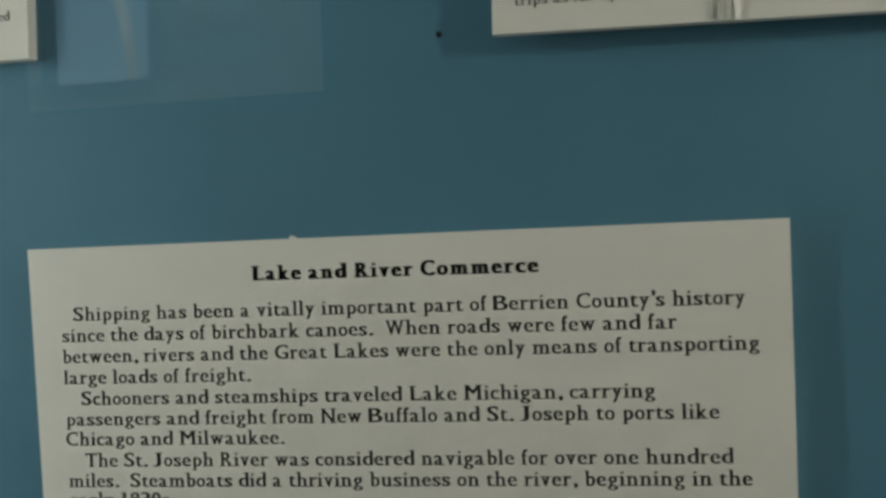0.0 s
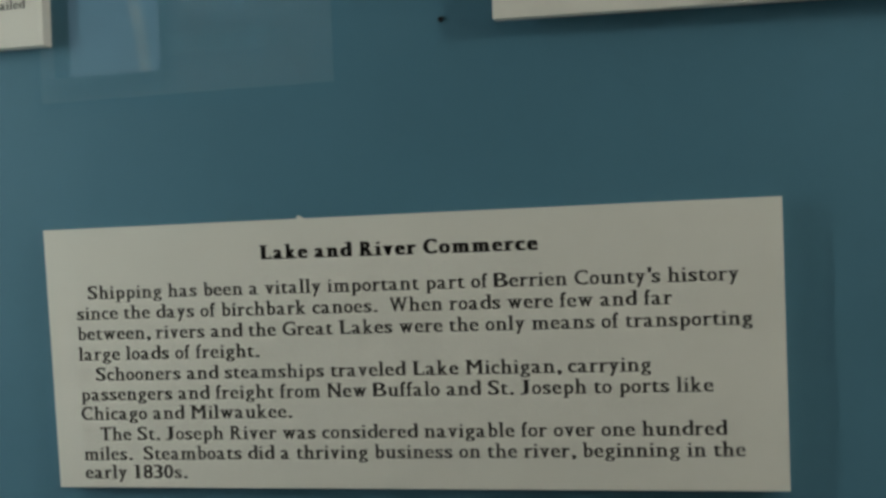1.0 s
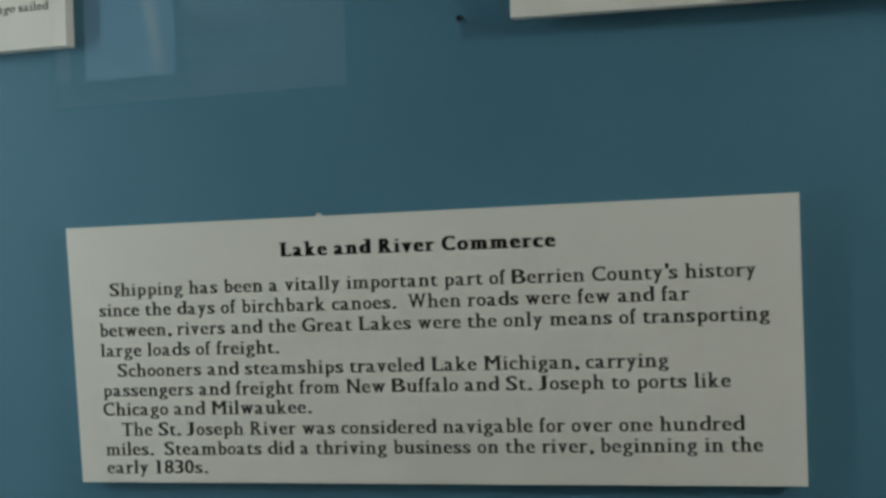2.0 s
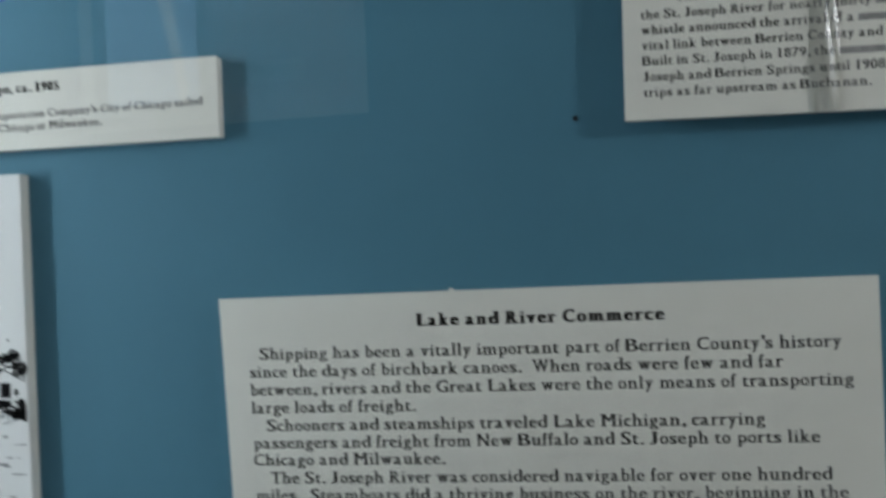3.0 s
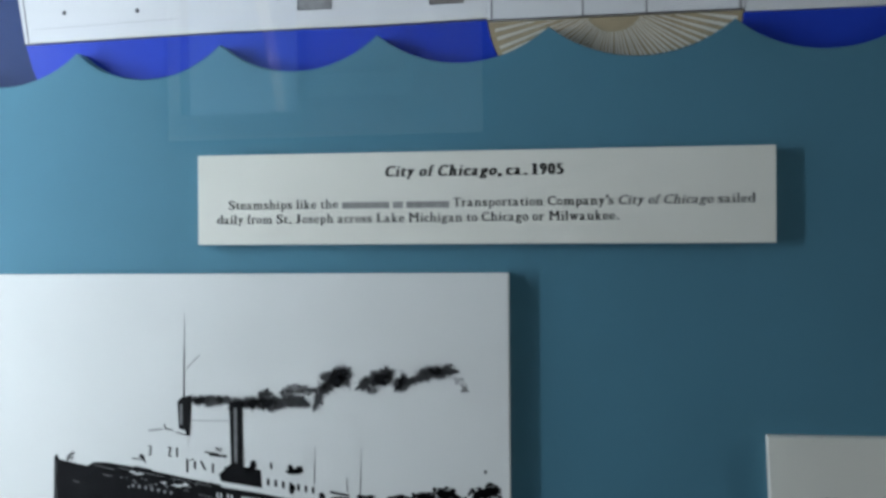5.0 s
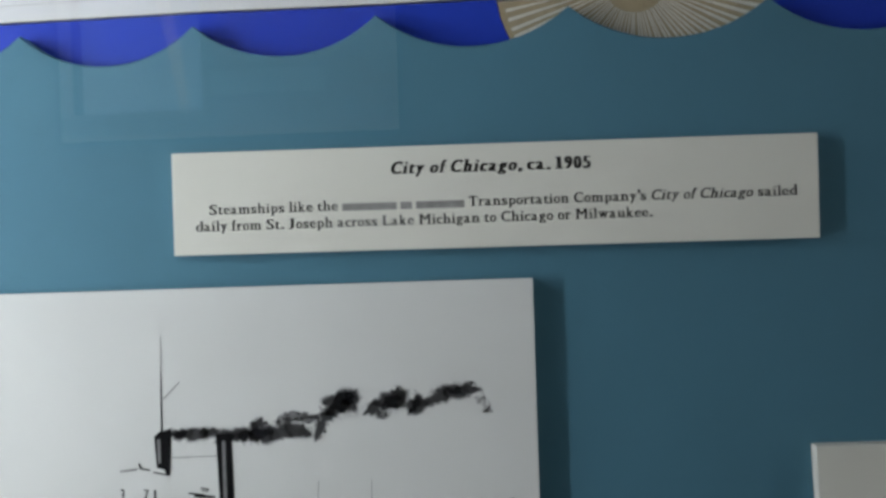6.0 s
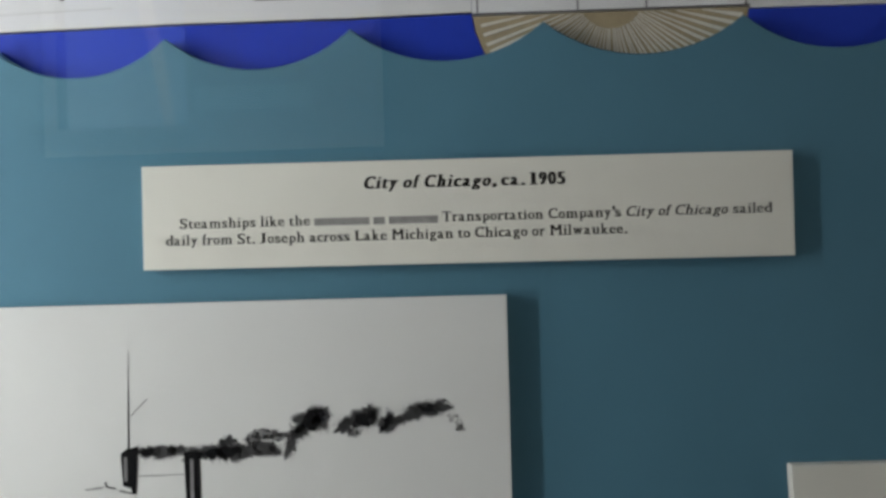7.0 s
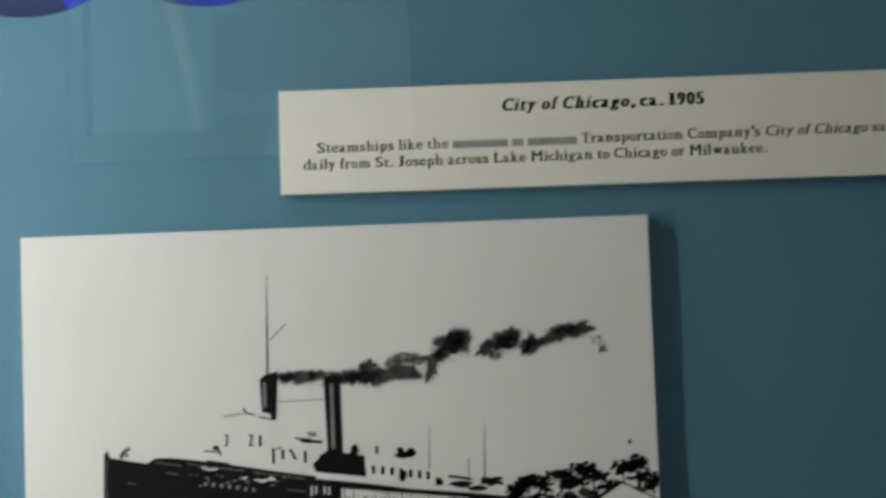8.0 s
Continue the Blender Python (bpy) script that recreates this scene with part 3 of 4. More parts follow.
for words, x0, x1, z, size, style in lines:
    text_line([(words, style)], x0 - cx, x1 - cx + (0 if style else 0.0008), z - cz, size, T, face, INK if style else BODY_INK, "black printed serif line of text",
              0.0125 * (1.4722 - z) / 0.062, 0 if style else 0.0017)
part("paper_burr", plates([ragged(-0.0320 - cx, 1.5003 - cz, 0.0014, 0.0009, 5, 14)], CARD + 0.0001, 0.0003), PAPER, face, "raised paper burr on the cut edge")

chi, face = foam_card("caption_card", "long narrow cream caption card above the steamship photograph", "caption card",
                      -0.3640, -0.1350, 1.5740, 1.6108, CARD, PAPER, "paper_face", turn=0.45)
cx, cz = -0.2495, 1.5924
text_line([("City of Chicago,", "bolditalic"), ("ca. 1905", "bold")], -0.2855 - cx, -0.2140 - cx, 1.6010 - cz, 0.0060, T, face, INK, "black bold italic title line")
text_line([("Steamships like the", ""), (3.83, "bar"), (0.8, "bar"), (3.39, "bar"), ("Transportation Company's", ""), ("City of Chicago", "italic"), ("sailed", "")],
          -0.3510 - cx, -0.1425 - cx, 1.5884 - cz, 0.0050, T, face, BODY_INK, "black printed serif line of text", 0.004)
text_line([("daily from St. Joseph across Lake Michigan to Chicago or Milwaukee.", "")], -0.3560 - cx, -0.1930 - cx, 1.5825 - cz, 0.0050, T, face, BODY_INK, "black printed serif line of text", 0.004)

HIGH = -0.0105
may, face = foam_card("text_panel", "cream river steamboat text panel held off the teal board", "text panel",
                      0.0452, 0.2035, 1.5650, 1.6400, HIGH, PAPER, "paper_face", turn=1.2, standoff=0.0055)
cx, cz = 0.1240, 1.6025
TH = HIGH - 0.00008
text_line([("The May", "bold"), (4.3, "bar")], 0.0905 - cx, None, 1.6240 - cz, 0.0076, TH, face, INK, "black bold title line")
for runs, x0, x1, z in (
    ([("The steamboat", ""), ("May", "italic"), (3.83, "bar"), (2.2, "bar"), (3.4, "bar")], 0.0660, None, 1.6125),
    ([("the St. Joseph River for nearly thirty", ""), (2.6, "bar"), (3.6, "bar"), (2.0, "bar")], 0.0520, None, 1.6061),
    ([("whistle announced the arrival of a", ""), (4.2, "bar"), (3.0, "bar"), (2.2, "bar")], 0.0521, None, 1.5998),
    ([("vital link between Berrien County and", ""), (2.0, "bar"), (4.4, "bar"), (2.0, "bar")], 0.0522, None, 1.5935),
    ([("Built in St. Joseph in 1879, the", ""), (6.2, "bar"), (3.0, "bar"), (1.6, "bar")], 0.0523, None, 1.5872),
    ([("Joseph and Berrien Springs until 1908,", ""), (4.2, "bar"), (3.4, "bar")], 0.0524, None, 1.5808),
    ([("trips as far upstream as Buchanan.", "")], 0.0525, 0.1395, 1.5745),
):
    text_line(runs, x0 - cx, None if x1 is None else x1 - cx, z - cz, 0.00515, TH, face, BODY_INK, "black printed serif line of text")

# a strip of clear tape, buckled along its length
tape = bmesh.new()
cols = []
for i in range(13):
    u = i / 12
    cols.append([tape.verts.new((-0.0075 + 0.0115 * u, HIGH - 0.0003 - 0.0016 * math.sin(math.pi * u) ** 2 - 0.0004 * math.sin(u * 19 + k * 0.5), -0.0368 + 0.0735 * k / 20)) for k in range(21)])
for ca, cb in zip(cols, cols[1:]):
    for k in range(20):
        tape.faces.new((ca[k], cb[k], cb[k + 1], ca[k + 1]))
for f in tape.faces:
    f.smooth = True
part("clear_tape", tape, TAPE, face, "buckled strip of shiny clear tape")


# ---- steamship photograph ----
PHOTO = -0.0072
photo, sheet = foam_card("mounted_photograph", "black and white steamship photograph mounted on white foam board", "photograph",
                         -0.4570, -0.2365, 1.3880, 1.5630, PHOTO, PRINT, "photo_print", turn=0.25, face_label="glossy black and white print")


def mm(pts, dx=0.0, dz=0.0):
    """Print places in millimetres from the photograph's upper left corner."""
    return [(-0.11025 + (x + dx) / 1000, 0.0875 + (z + dz - 0.9) / 1000) for x, z in pts]


def printed(name, outlines, mat, layer, label=""):
    """Printed shapes on the sheet: a few stand alone, a crowd of specks stays one piece."""
    front = PHOTO - 0.00004 * layer
    if len(outlines) > 12:
        return tagged(part(name, plates(outlines, front, 0.00003), mat, sheet, label), kind="stuff")
    for pts in outlines:
        part(name, plates([pts], front, 0.00003), mat, sheet, label)



# water below, far shore behind
printed("printed_water", [mm(ragged(165, -150, 40, 9, 3, 30, 0.3)), mm(ragged(95, -165, 70, 5, 4, 40, 0.4)), mm(ragged(30, -160, 16, 3, 8, 24, 0.5))], PRINT_PALE, 1)
ripples = []
for i in range(70):
    x, z = random.uniform(150, 216), random.uniform(-170, -112)
    ripples.append(mm(ragged(x, z, random.uniform(0.8, 4.5), random.uniform(0.2, 0.6), i + 40, 10, 0.5)))
printed("printed_ripples", ripples, PRINT_GREY, 2)
shore = []
# flat-topped crowns of small leaf clumps on short trunks, one behind another along the shore
crowns = ((171, -92.5, 4.5, 2.2), (176, -89.5, 4.8, 2.0), (181, -91.5, 4.4, 2.4), (186.5, -87.6, 5.0, 1.7), (190, -90.6, 5.5, 2.2), (194.5, -85.6, 4.6, 1.6), (198, -88.6, 5.0, 2.2),
          (204, -92.0, 3.6, 2.0), (208.5, -86.2, 4.0, 2.4), (213, -84.4, 3.6, 2.0), (214.5, -88.8, 4.8, 2.2), (218, -91.6, 2.2, 2.6))
for i, (x, z, rx, rz) in enumerate(crowns):
    shore.append(mm(ragged(x, z - 0.3, rx * 0.92, rz * 0.80, i + 11, 26, 0.8)))
    for k in range(26):
        b, q = random.uniform(0, 2 * math.pi), random.uniform(0.35, 1.1)
        size = random.uniform(0.25, 0.95)
        shore.append(mm(ragged(min(x + rx * q * math.cos(b), 219.4), z + rz * q * math.sin(b), size * 1.3, size * 0.75, 91 + i * 31 + k, 9, 0.6)))
    shore.append(mm(stroke(x, z, x + random.uniform(-0.8, 0.8), min(-94.5, z - 4.0), random.uniform(0.5, 0.9))))
printed("printed_trees", shore, PRINT_BLACK, 2, "dark printed shore trees")
mid = []
for i in range(26):
    mid.append(mm(ragged(random.uniform(171, 219), random.uniform(-108, -94), random.uniform(0.6, 3.0), random.uniform(0.5, 1.5), i + 151, 12, 0.6)))
printed("printed_shore", mid, PRINT_DARK, 3)
printed("printed_house", [mm([(196, -98), (207.5, -91.5), (219.3, -97.5), (219.3, -106), (199, -105.5)])], PRINT, 4, "pale gabled shore house")
printed("house_roof_edge", [mm(stroke(194.5, -99.2, 207.5, -91.0, 1.3)), mm(stroke(207.5, -91.0, 219.3, -97.0, 0.5))], PRINT_BLACK, 5)
blots = [mm(ragged(x, z, rx, rz, s, 14, 0.5)) for x, z, rx, rz, s in ((205, -108, 6, 2.2, 1), (213, -112, 5.5, 2.6, 2), (202, -113.5, 3.2, 1.4, 3), (209, -101, 1.3, 1.8, 4), (214.5, -102, 1.2, 1.6, 6), (203, -101.5, 1.0, 1.5, 7), (217, -107, 2.0, 2.6, 8), (184, -100, 7, 0.7, 9), (181, -104, 8, 0.5, 10))]
printed("printed_piles", blots, PRINT_BLACK, 5)
wharf = [mm(stroke(199.5, -104.0, 219.2, -111.5, 1.2)), mm([(211.5, -110.5), (219.3, -108.8), (219.3, -116.2), (212.5, -113.2)]), mm(rect(206.0, 211.5, -104.5, -97.5))]
wharf += [mm(rect(x, x + 0.7, -112.5 - 0.25 * (x - 200), -104.0 - 0.2 * (x - 200))) for x in (200.5, 203.2, 206.4, 209.0)]
printed("printed_wharf", wharf, PRINT_BLACK, 5, "dark printed wharf and doorway")
hedge = [mm(ragged(random.uniform(173, 199), random.uniform(-103.5, -94.5), random.uniform(0.5, 2.6), random.uniform(0.4, 1.1), i + 1200, 12, 0.6)) for i in range(46)]
hedge += [mm(stroke(x, -95, x + random.uniform(-0.5, 0.5), -104, random.uniform(0.4, 1.0))) for x in (174.5, 178, 183.5, 188, 191.5, 196.5, 198.5)]
printed("printed_undergrowth", hedge, PRINT_BLACK, 4, "dark printed bank below the trees")
printed("hull_reflection", [mm(ragged(x, z, rx, rz, k + 60, 16, 0.5)) for k, (x, z, rx, rz) in enumerate(((163, -117, 7, 0.8), (158, -121.5, 8, 1.2), (148, -126, 9, 1.6), (168, -122, 4, 0.6), (156, -132, 12, 1.3), (138, -135, 12, 2.0)))], PRINT_DARK, 5)
pier = [mm(rect(0.6, 28.5, -100.1, -98.6))] + [mm(rect(x, x + 0.9, -104.2, -100.0)) for x in np.arange(1.5, 27.5, 3.6)]
printed("printed_pier", pier, PRINT_DARK, 3, "dark printed pier")

# hull, deckhouses and upperworks
hull = [(28.0, -76.2), (29.2, -74.6), (30.2, -77.2), (36, -78.3), (43, -79.6), (46, -77.8), (52, -77.9), (60, -78.9), (72, -80.8), (88, -83.6), (103, -85.9), (118, -88.6),
        (135, -91.2), (150, -92.6), (168, -94.2), (172.2, -95), (172.6, -101), (171.5, -108), (160, -113.2), (143, -121), (120, -131), (95, -137), (60, -140), (36, -139), (30.5, -128), (28.6, -112), (27.6, -95)]
printed("printed_hull", [mm(hull)], PRINT_BLACK, 4, "black printed ship hull")
printed("hull_sheen", [mm(ragged(x, z, rx, rz, s, 14, 0.5)) for x, z, rx, rz, s in ((66, -101, 1.7, 1.9, 2), (46, -113, 7, 0.8, 3), (119, -110, 2.3, 0.9, 5), (168, -105, 0.9, 3.0, 6), (155, -106, 1.2, 1.0, 7), (40, -97, 2, 0.5, 8))], PRINT_GREY, 6)
name_bars = [mm(rect(x, x + 1.1, z - 0.9, z + 0.4)) for x, z in ((62.8, -87.0), (65.6, -87.3), (68.4, -87.7), (71.2, -88.2), (74.0, -88.6), (76.8, -89.1), (79.6, -89.5))]
printed("name_bar", name_bars, PRINT_GREY, 6, "row of short grey marks on the bow")
flecks = [mm(stroke(28.7 + 0.25 * math.sin(k), -78 - 1.9 * k, 28.9 + 0.25 * math.sin(k + 1), -79.1 - 1.9 * k, 0.3)) for k in range(11)]
flecks += [mm(stroke(x, z, x + w, z - 0.16 * w, 0.22)) for x, z, w in ((46, -79.2, 9), (57, -80.0, 7), (66, -81.4, 11), (80, -83.6, 9), (90, -85.3, 8), (50, -83.0, 4), (92, -90, 6), (36, -86, 3), (60, -94, 4), (84, -97, 6))]
flecks += [mm(ragged(random.uniform(58, 98), random.uniform(-88.5, -84.0), random.uniform(0.25, 0.9), random.uniform(0.12, 0.3), 700 + k, 8, 0.6)) for k in range(26)]
flecks += [mm(ragged(random.uniform(34, 168), random.uniform(-128, -99), random.uniform(0.2, 0.9), random.uniform(0.1, 0.3), 740 + k, 8, 0.6)) for k in range(50)]
printed("hull_flecks", flecks, PRINT_GREY, 6, "fine pale scratches on the hull")
printed("rail_glint", [mm(ragged(x, z, rx, rz, s, 12, 0.6)) for x, z, rx, rz, s in ((66, -82.3, 2.4, 0.35, 1), (83, -86.6, 2.6, 0.6, 2), (77, -85.6, 1.2, 0.4, 3), (86.5, -86.2, 1.2, 0.7, 4), (63, -81.5, 1.4, 0.3, 5))], PRINT, 6)
glints = []
for i in range(38):
    x = 100 + i * 1.52
    top = np.interp(x, [100, 172], [-88.4, -96.0])
    if i < 7:
        if i in (0, 1, 3, 4):
            glints.append(mm(rect(x, x + 0.6, top - random.uniform(2.6, 4.4), top - 0.6)))
    elif i < 36:
        wide = random.uniform(0.75, 1.25)
        low = top - (random.uniform(6.2, 7.6) if i % 4 else random.uniform(3.0, 4.6))
        glints.append(mm([(x, low), (x + wide, low - 0.1), (x + wide + random.uniform(-0.15, 0.15), top - 0.7), (x + random.uniform(-0.15, 0.15), top - 0.7)]))
printed("deck_rail", glints, PRINT, 6, "pale printed deck rails")
printed("deck_edge", [mm(stroke(102, -86.2, 168, -94.2, 0.8)), mm(stroke(112, -91.5, 166, -97.7, 0.5))], PRINT, 7)
house = [(66, -76.2), (70, -65.6), (72, -64.2), (87.5, -66.5), (88.5, -73), (102, -75.0), (119, -79.4), (121, -80.5), (147, -85.2), (168, -89.7), (168, -93.4), (150, -92.0), (119, -88.0), (103, -85.4), (88, -83.2), (72, -80.5), (64, -79)]
printed("printed_deckhouse", [mm(house)], PRINT, 5, "white printed deckhouses")
marks = [mm(stroke(64, -79.2, 72, -80.6, 0.6)), mm(stroke(77.4, -61.4, 78.2, -63.4, 0.6)), mm(stroke(78.0, -63.2, 81.4, -63.8, 0.5)), mm(stroke(82.5, -64.6, 87.8, -65.8, 0.5)),
         mm(stroke(70.4, -70.6, 71.6, -70.8, 0.6)), mm(stroke(71.5, -70.8, 71.3, -74.2, 0.6)), mm(stroke(71.4, -74.0, 70.2, -74.2, 0.6)), mm(stroke(70.6, -72.4, 71.4, -72.5, 0.5)), mm(stroke(78.8, -70.9, 80.6, -71.1, 0.5)), mm(stroke(80.3, -71.0, 79.2, -74.4, 0.6)), mm(stroke(79.0, -74.3, 80.7, -74.5, 0.5)), mm(rect(82.5, 83.3, -74.8, -70.9)), mm(rect(86.9, 87.8, -81.0, -75.5)), mm(stroke(88.4, -76.0, 90.4, -75.4, 0.4)),
         mm(rect(90.2, 91.2, -79.5, -76.2)), mm(stroke(93.2, -76.2, 95.2, -79.8, 0.9)), mm(rect(98.0, 98.9, -81, -76.9)), mm(stroke(95, -72.4, 101, -73.2, 0.6)), mm(stroke(97, -73.5, 104.5, -74.0, 0.9)), mm(stroke(99.4, -70.6, 102.6, -71.2, 0.5)), mm(stroke(99.8, -71.6, 102.2, -71.9, 0.4)),
         mm(ragged(67.2, -74.8, 1.1, 0.8, 14, 14, 0.7)), mm(stroke(63.0, -75.8, 68.4, -76.4, 0.5)), mm(stroke(68.2, -75.2, 69.0, -77.6, 0.7))]
printed("cabin_marks", marks, PRINT_BLACK, 7, "dark printed cabin windows")
stack_house = [mm([(101, -81.5), (106, -77.0), (119, -79.2), (119.5, -86.5), (102, -84.3)]), mm(ragged(115.5, -77.2, 1.5, 2.3, 21, 14))] + [mm(rect(x, x + 1.4, -80.6, -78.2)) for x in (103.5, 112.5)]
printed("stack_house", stack_house, PRINT_BLACK, 7)
row = [mm(rect(x, x + 1.1, np.interp(x, [122, 143], [-85.4, -88.4]), np.interp(x, [122, 143], [-82.6, -85.8]))) for x in (121.5, 124.7, 127.9, 131.1, 134.3, 137.4, 140.4)]
row += [mm(rect(123.0, 123.8, -78.6, -76.0)), mm(ragged(133, -79.4, 3.8, 1.2, 31, 16)), mm(ragged(131.5, -77.8, 1.2, 1.3, 32, 12)), mm(ragged(135.2, -78.6, 1.6, 1.6, 33, 12)), mm(ragged(132.0, -86.4, 1.4, 2.2, 34, 12)),
        mm(ragged(144.5, -89.0, 1.5, 1.5, 35, 12)), mm(stroke(148, -87.2, 156, -88.4, 1.0)), mm(ragged(152, -90.0, 4.4, 1.2, 36, 14)), mm(ragged(163, -89.2, 4.2, 2.2, 37, 18, 0.6)), mm(ragged(158, -91.6, 3.0, 1.0, 38, 14))]
printed("deck_marks", row, PRINT_BLACK, 8)
printed("printed_mast", [mm(stroke(86.4, -29, 86.0, -52, 0.45, 0.75)), mm(stroke(141.7, -76, 141.4, -85, 0.28, 0.4)), mm(stroke(155.1, -81, 155, -88, 0.25, 0.4)), mm(stroke(160.8, -77, 160.4, -90, 0.28, 0.42))], PRINT_DARK, 3, "thin printed masts")
printed("printed_rigging", [mm(stroke(86.7, -15.5, 86.4, -29, 0.22, 0.42)), mm(stroke(142.0, -69, 141.7, -76, 0.2, 0.26)), mm(stroke(161.1, -69, 160.8, -77, 0.2, 0.26)), mm(stroke(70.5, -64.4, 76.5, -63.6, 0.3)), mm(stroke(87, -38.5, 93.0, -32.5, 0.4)), mm(stroke(89.5, -59.6, 105.5, -59.3, 0.3)), mm(stroke(33, -76.8, 36.6, -73.2, 0.35)), mm(stroke(70, -63.9, 77, -63.2, 0.3))], PRINT_GREY, 3)
printed("printed_funnel", [mm([(83.2, -51.8), (85.0, -50.2), (89.6, -49.0), (88.6, -66.0), (87.0, -65.5), (86.6, -63.8), (83.8, -63.0)]), mm([(105.6, -51.2), (111.2, -51.4), (111.6, -79), (106.3, -78)])], PRINT_BLACK, 6, "tall black printed funnels")
printed("funnel_glint", [mm(rect(84.3, 85.4, -61.5, -52.8)), mm(rect(107.7, 108.9, -76.5, -54.0))], PRINT_GREY, 7)
printed("bow_mark", [mm(arc_pts) for arc_pts in ([(33.5, -77.5), (34.5, -75.2), (37.2, -73.8), (37.6, -74.4), (35.4, -75.6), (34.6, -77.6)], ragged(36, -76.4, 0.7, 0.6, 2, 10))], PRINT_DARK, 6)
printed("printed_bird", [mm(ragged(211, -77.4, 0.6, 0.9, 7, 10))], PRINT_DARK, 3)

# smoke trailing from the funnels: pale fringe, grey body, dark core
SINK = -0.5
puffs = [(93, -50.5, 4.4, 1.7, 0.0), (98, -51.2, 4.4, 1.8, 0.0), (103, -50.2, 3.4, 1.5, 0.2), (110, -52.0, 4.2, 1.9, 0.1), (116, -51.4, 4.6, 2.4, 0.15), (122, -51.2, 4.8, 2.6, 0.1), (121, -48.0, 2.6, 1.5, 0.5), (128, -51.2, 4.6, 2.0, 0.05),
         (134, -50.6, 4.2, 1.9, -0.2), (138, -51.3, 2.0, 1.0, -0.5), (130, -47.2, 2.2, 1.6, 0.9), (134.5, -45.4, 3.4, 1.3, 0.2), (140, -46.6, 3.4, 1.0, 0.2), (143.5, -49.5, 1.4, 3.6, -0.35), (146.5, -44.8, 2.6, 2.2, 0.3),
         (150.5, -41.4, 5.6, 3.8, 0.55), (153.5, -39.6, 3.2, 3.6, 0.2), (163, -43.0, 3.2, 1.7, 0.6), (168.5, -41.0, 5.0, 3.0, 0.35), (171.5, -39.2, 2.0, 2.8, 0.1), (165.5, -45.4, 1.6, 1.0, 0.2), (177.5, -42.4, 2.3, 3.2, -0.5),
         (181.5, -41.2, 2.6, 1.2, 0.2), (186.5, -39.0, 3.0, 2.4, 0.6), (191.5, -37.8, 4.2, 2.0, 0.1), (197, -37.2, 2.8, 2.0, 0.0)]
fringe = [mm(ragged(x, z + SINK, rx * 1.32, rz * 1.40, i + 300, 24, 0.5, a)) for i, (x, z, rx, rz, a) in enumerate(puffs)]
printed("smoke_fringe", fringe, PRINT_PALE, 2)
printed("smoke_body", [mm(ragged(x, z + SINK, rx * 1.16, rz * 1.22, i + 300, 24, 0.5, a)) for i, (x, z, rx, rz, a) in enumerate(puffs)], PRINT_GREY, 3)
printed("smoke_core", [mm(ragged(x, z + SINK, rx * 0.98, rz * 1.0, i + 300, 24, 0.55, a)) for i, (x, z, rx, rz, a) in enumerate(puffs) if i not in (10, 11, 12, 20)], PRINT_DARK, 4, "dark printed funnel smoke")
printed("smoke_depth", [mm(ragged(x, z + SINK, rx * 0.75, rz * 0.75, i + 350, 20, 0.6, a)) for i, (x, z, rx, rz, a) in enumerate(puffs) if i in (0, 3, 4, 5, 15, 16, 18, 21, 24)], PRINT_BLACK, 5)

tufts, dark_tufts, fringe_end = [], [], []
for i, (x, z, rx, rz, a) in enumerate(puffs):
    for k in range(7):
        b = random.uniform(0, 2 * math.pi)
        r = random.uniform(0.6, 1.12)
        blot = mm(ragged(x + rx * r * math.cos(b), z + SINK + rz * r * math.sin(b), random.uniform(0.4, 1.1), random.uniform(0.35, 0.9), 500 + i * 9 + k, 12, 0.6))
        (tufts if k % 2 else dark_tufts).append(blot)
for i in range(26):
    u, v = random.uniform(-2.2, 2.2), random.uniform(-2.6, 2.6)
    fringe_end.append(mm(ragged(201.6 + u - 0.4 * v, -43.4 + v, random.uniform(0.3, 0.75), random.uniform(0.3, 0.7), 800 + i, 10, 0.6)))
printed("smoke_tufts", tufts, PRINT_GREY, 3)
haze = []
for i, (x, z, rx, rz, a) in enumerate(puffs):
    for k in range(24):
        b, q = random.uniform(0, 2 * math.pi), random.uniform(0.85, 1.42)
        haze.append(mm(ragged(x + (rx + 0.4) * q * math.cos(b), z + SINK + (rz + 0.4) * q * math.sin(b), random.uniform(0.2, 0.6), random.uniform(0.2, 0.5), 900 + i * 25 + k, 8, 0.6, a)))
printed("smoke_haze", haze, PRINT_MIST, 2)
printed("smoke_end", fringe_end, PRINT_MIST, 2)
printed("smoke_tufts", dark_tufts, PRINT_DARK, 5)

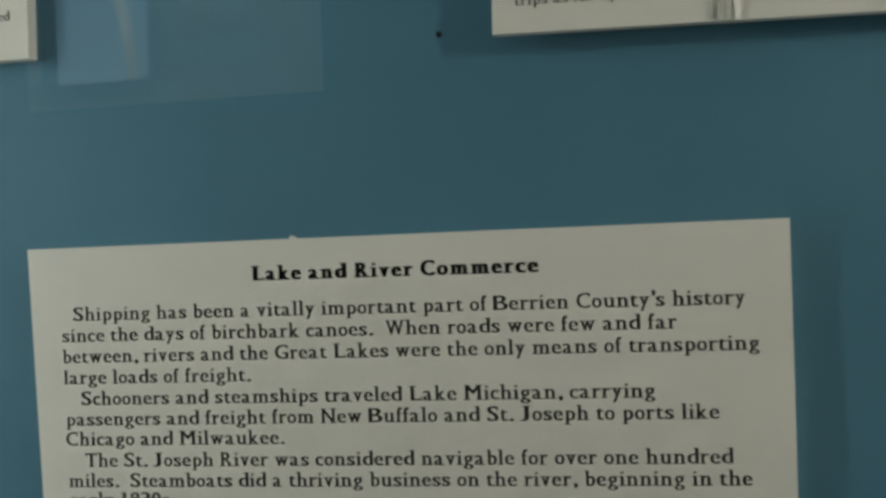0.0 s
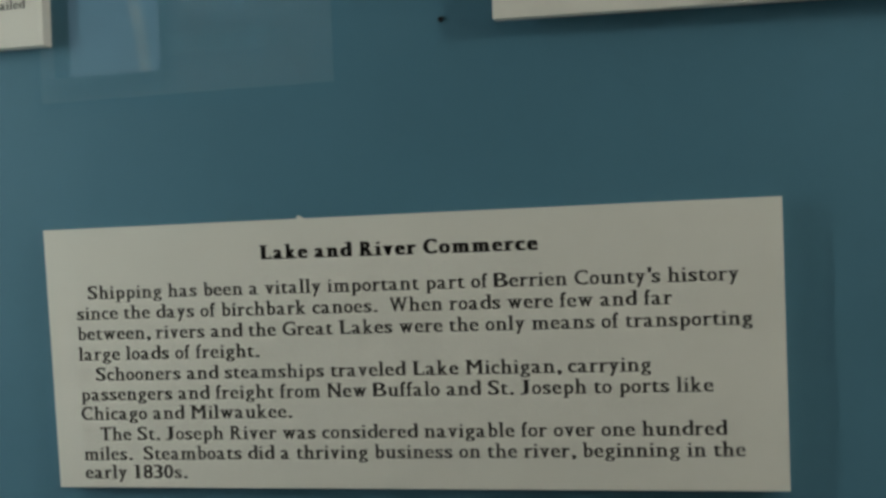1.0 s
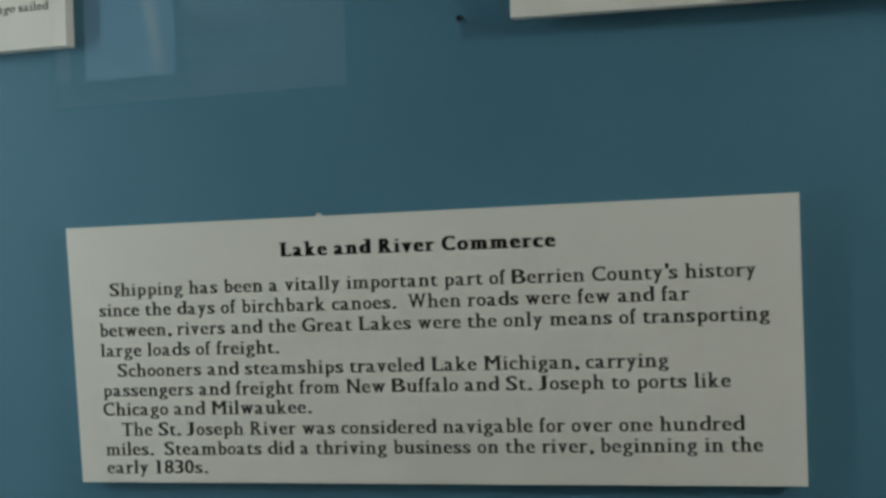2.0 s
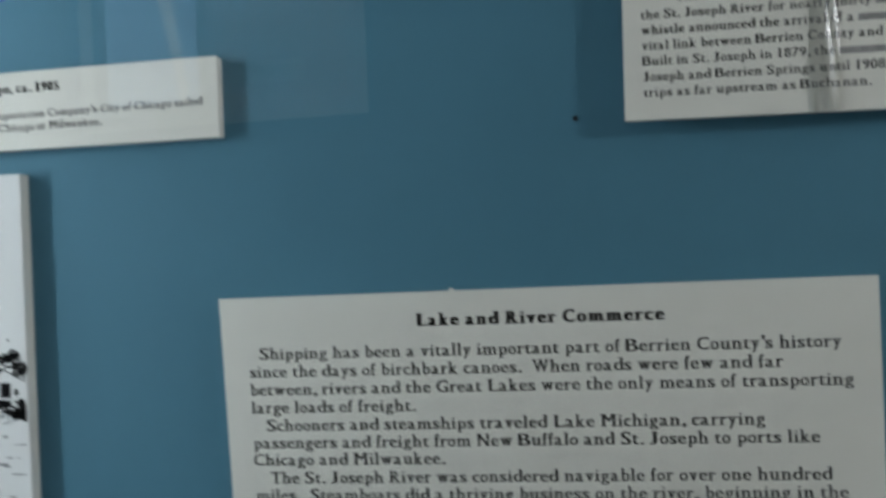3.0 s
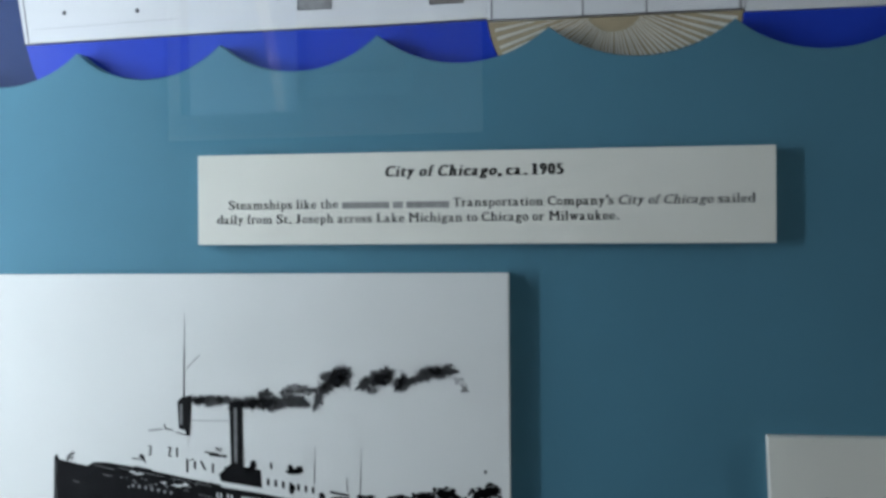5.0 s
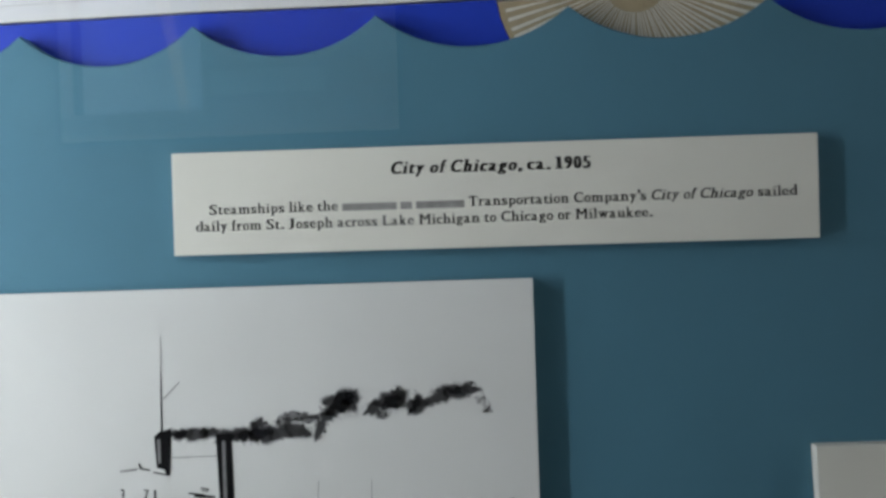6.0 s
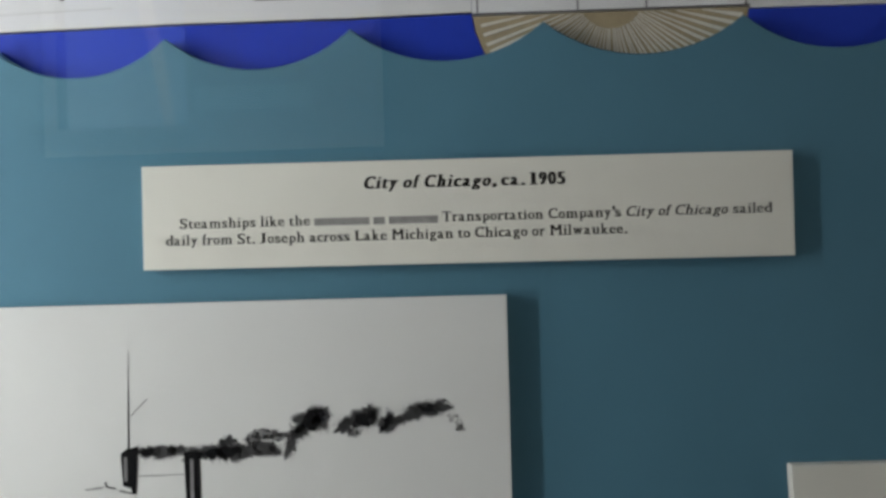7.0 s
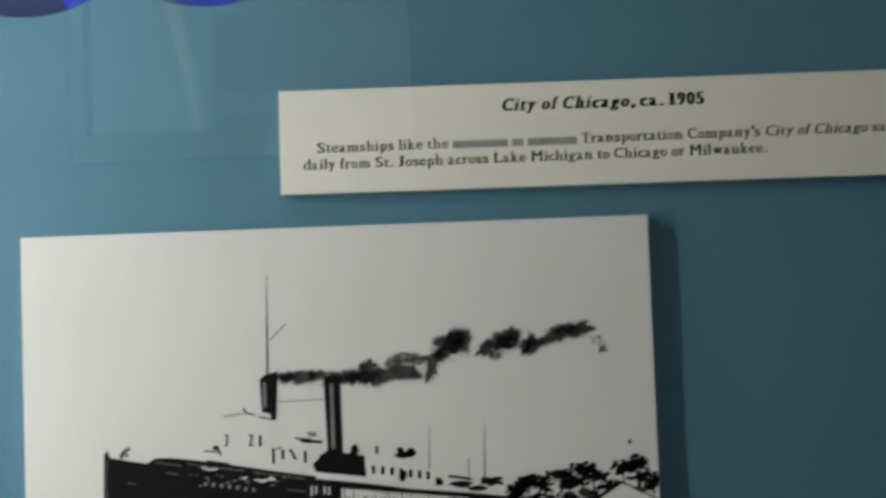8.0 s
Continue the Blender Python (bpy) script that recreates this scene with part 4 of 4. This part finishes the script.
# the next mounted print along the board
foam_card("mounted_photograph", "plain pale print on white foam board beside the steamship photograph", "photograph",
          -0.6980, -0.4785, 1.3880, 1.5640, CARD, PRINT, "photo_print", turn=0.0)


# ---- lamps ----
def tube_lamp(x, y, low, high, aim):
    """A slim tube in a trough on a floor stand, turned to the board."""
    lamp = thing("tube_lamp", "slim upright tube lamp on a dark floor stand", "floor lamp", "lamps beside the board", at=(x, y, 0))
    lamp.rotation_euler = (0, 0, aim)
    foot = bmesh.new()
    bmesh.ops.create_cone(foot, cap_ends=True, segments=32, radius1=0.11, radius2=0.10, depth=0.02, matrix=Matrix.Translation((0, 0.09, 0.01)))
    part("foot", foot, STEEL, lamp)
    post = bmesh.new()
    bmesh.ops.create_cone(post, cap_ends=True, segments=16, radius1=0.012, radius2=0.010, depth=low - 0.02, matrix=Matrix.Translation((0, 0.09, low / 2 + 0.01)))
    part("post", post, STEEL, lamp)
    part("trough", box(-0.045, 0.045, 0.035, 0.11, low - 0.03, high + 0.03, 0.006), STEEL, lamp, "dark lamp trough")
    tube = bmesh.new()
    bmesh.ops.create_cone(tube, cap_ends=True, segments=20, radius1=0.018, radius2=0.018, depth=high - low, matrix=Matrix.Translation((0, 0.022, (low + high) / 2)))
    part("tube", tube, GLOW, lamp, "glowing white tube")
    return lamp


tube_lamp(-0.74, -0.31, 1.40, 1.90, radians(172))
tube_lamp(0.85, -0.43, 1.67, 1.81, radians(-118))

# unseen panel, added only to lift the ambient light in the room
panel = thing("ceiling_light", "added square overhead fill panel with a glowing diffuser", "ceiling light")
part("frame", box(-0.32, 0.32, -1.10, -0.46, 2.565, 2.6, 0.004), FRAME, panel)
part("diffuser", box(-0.28, 0.28, -1.06, -0.50, 2.55, 2.565, 0.003), DIM_GLOW, panel, "glowing pale diffuser")

# a slim black post that stands in front of the board
post = thing("barrier_post", "slim black post with a rounded square top", "post", at=(-0.1455, -0.09, 0))
part("shaft", box(-0.0082, 0.0082, -0.0082, 0.0082, 0.012, 1.4285, 0.0028, 3), BLACK_METAL, post)
part("foot", box(-0.05, 0.05, -0.05, 0.05, 0.0, 0.012, 0.004, 2), BLACK_METAL, post, "square black foot plate")
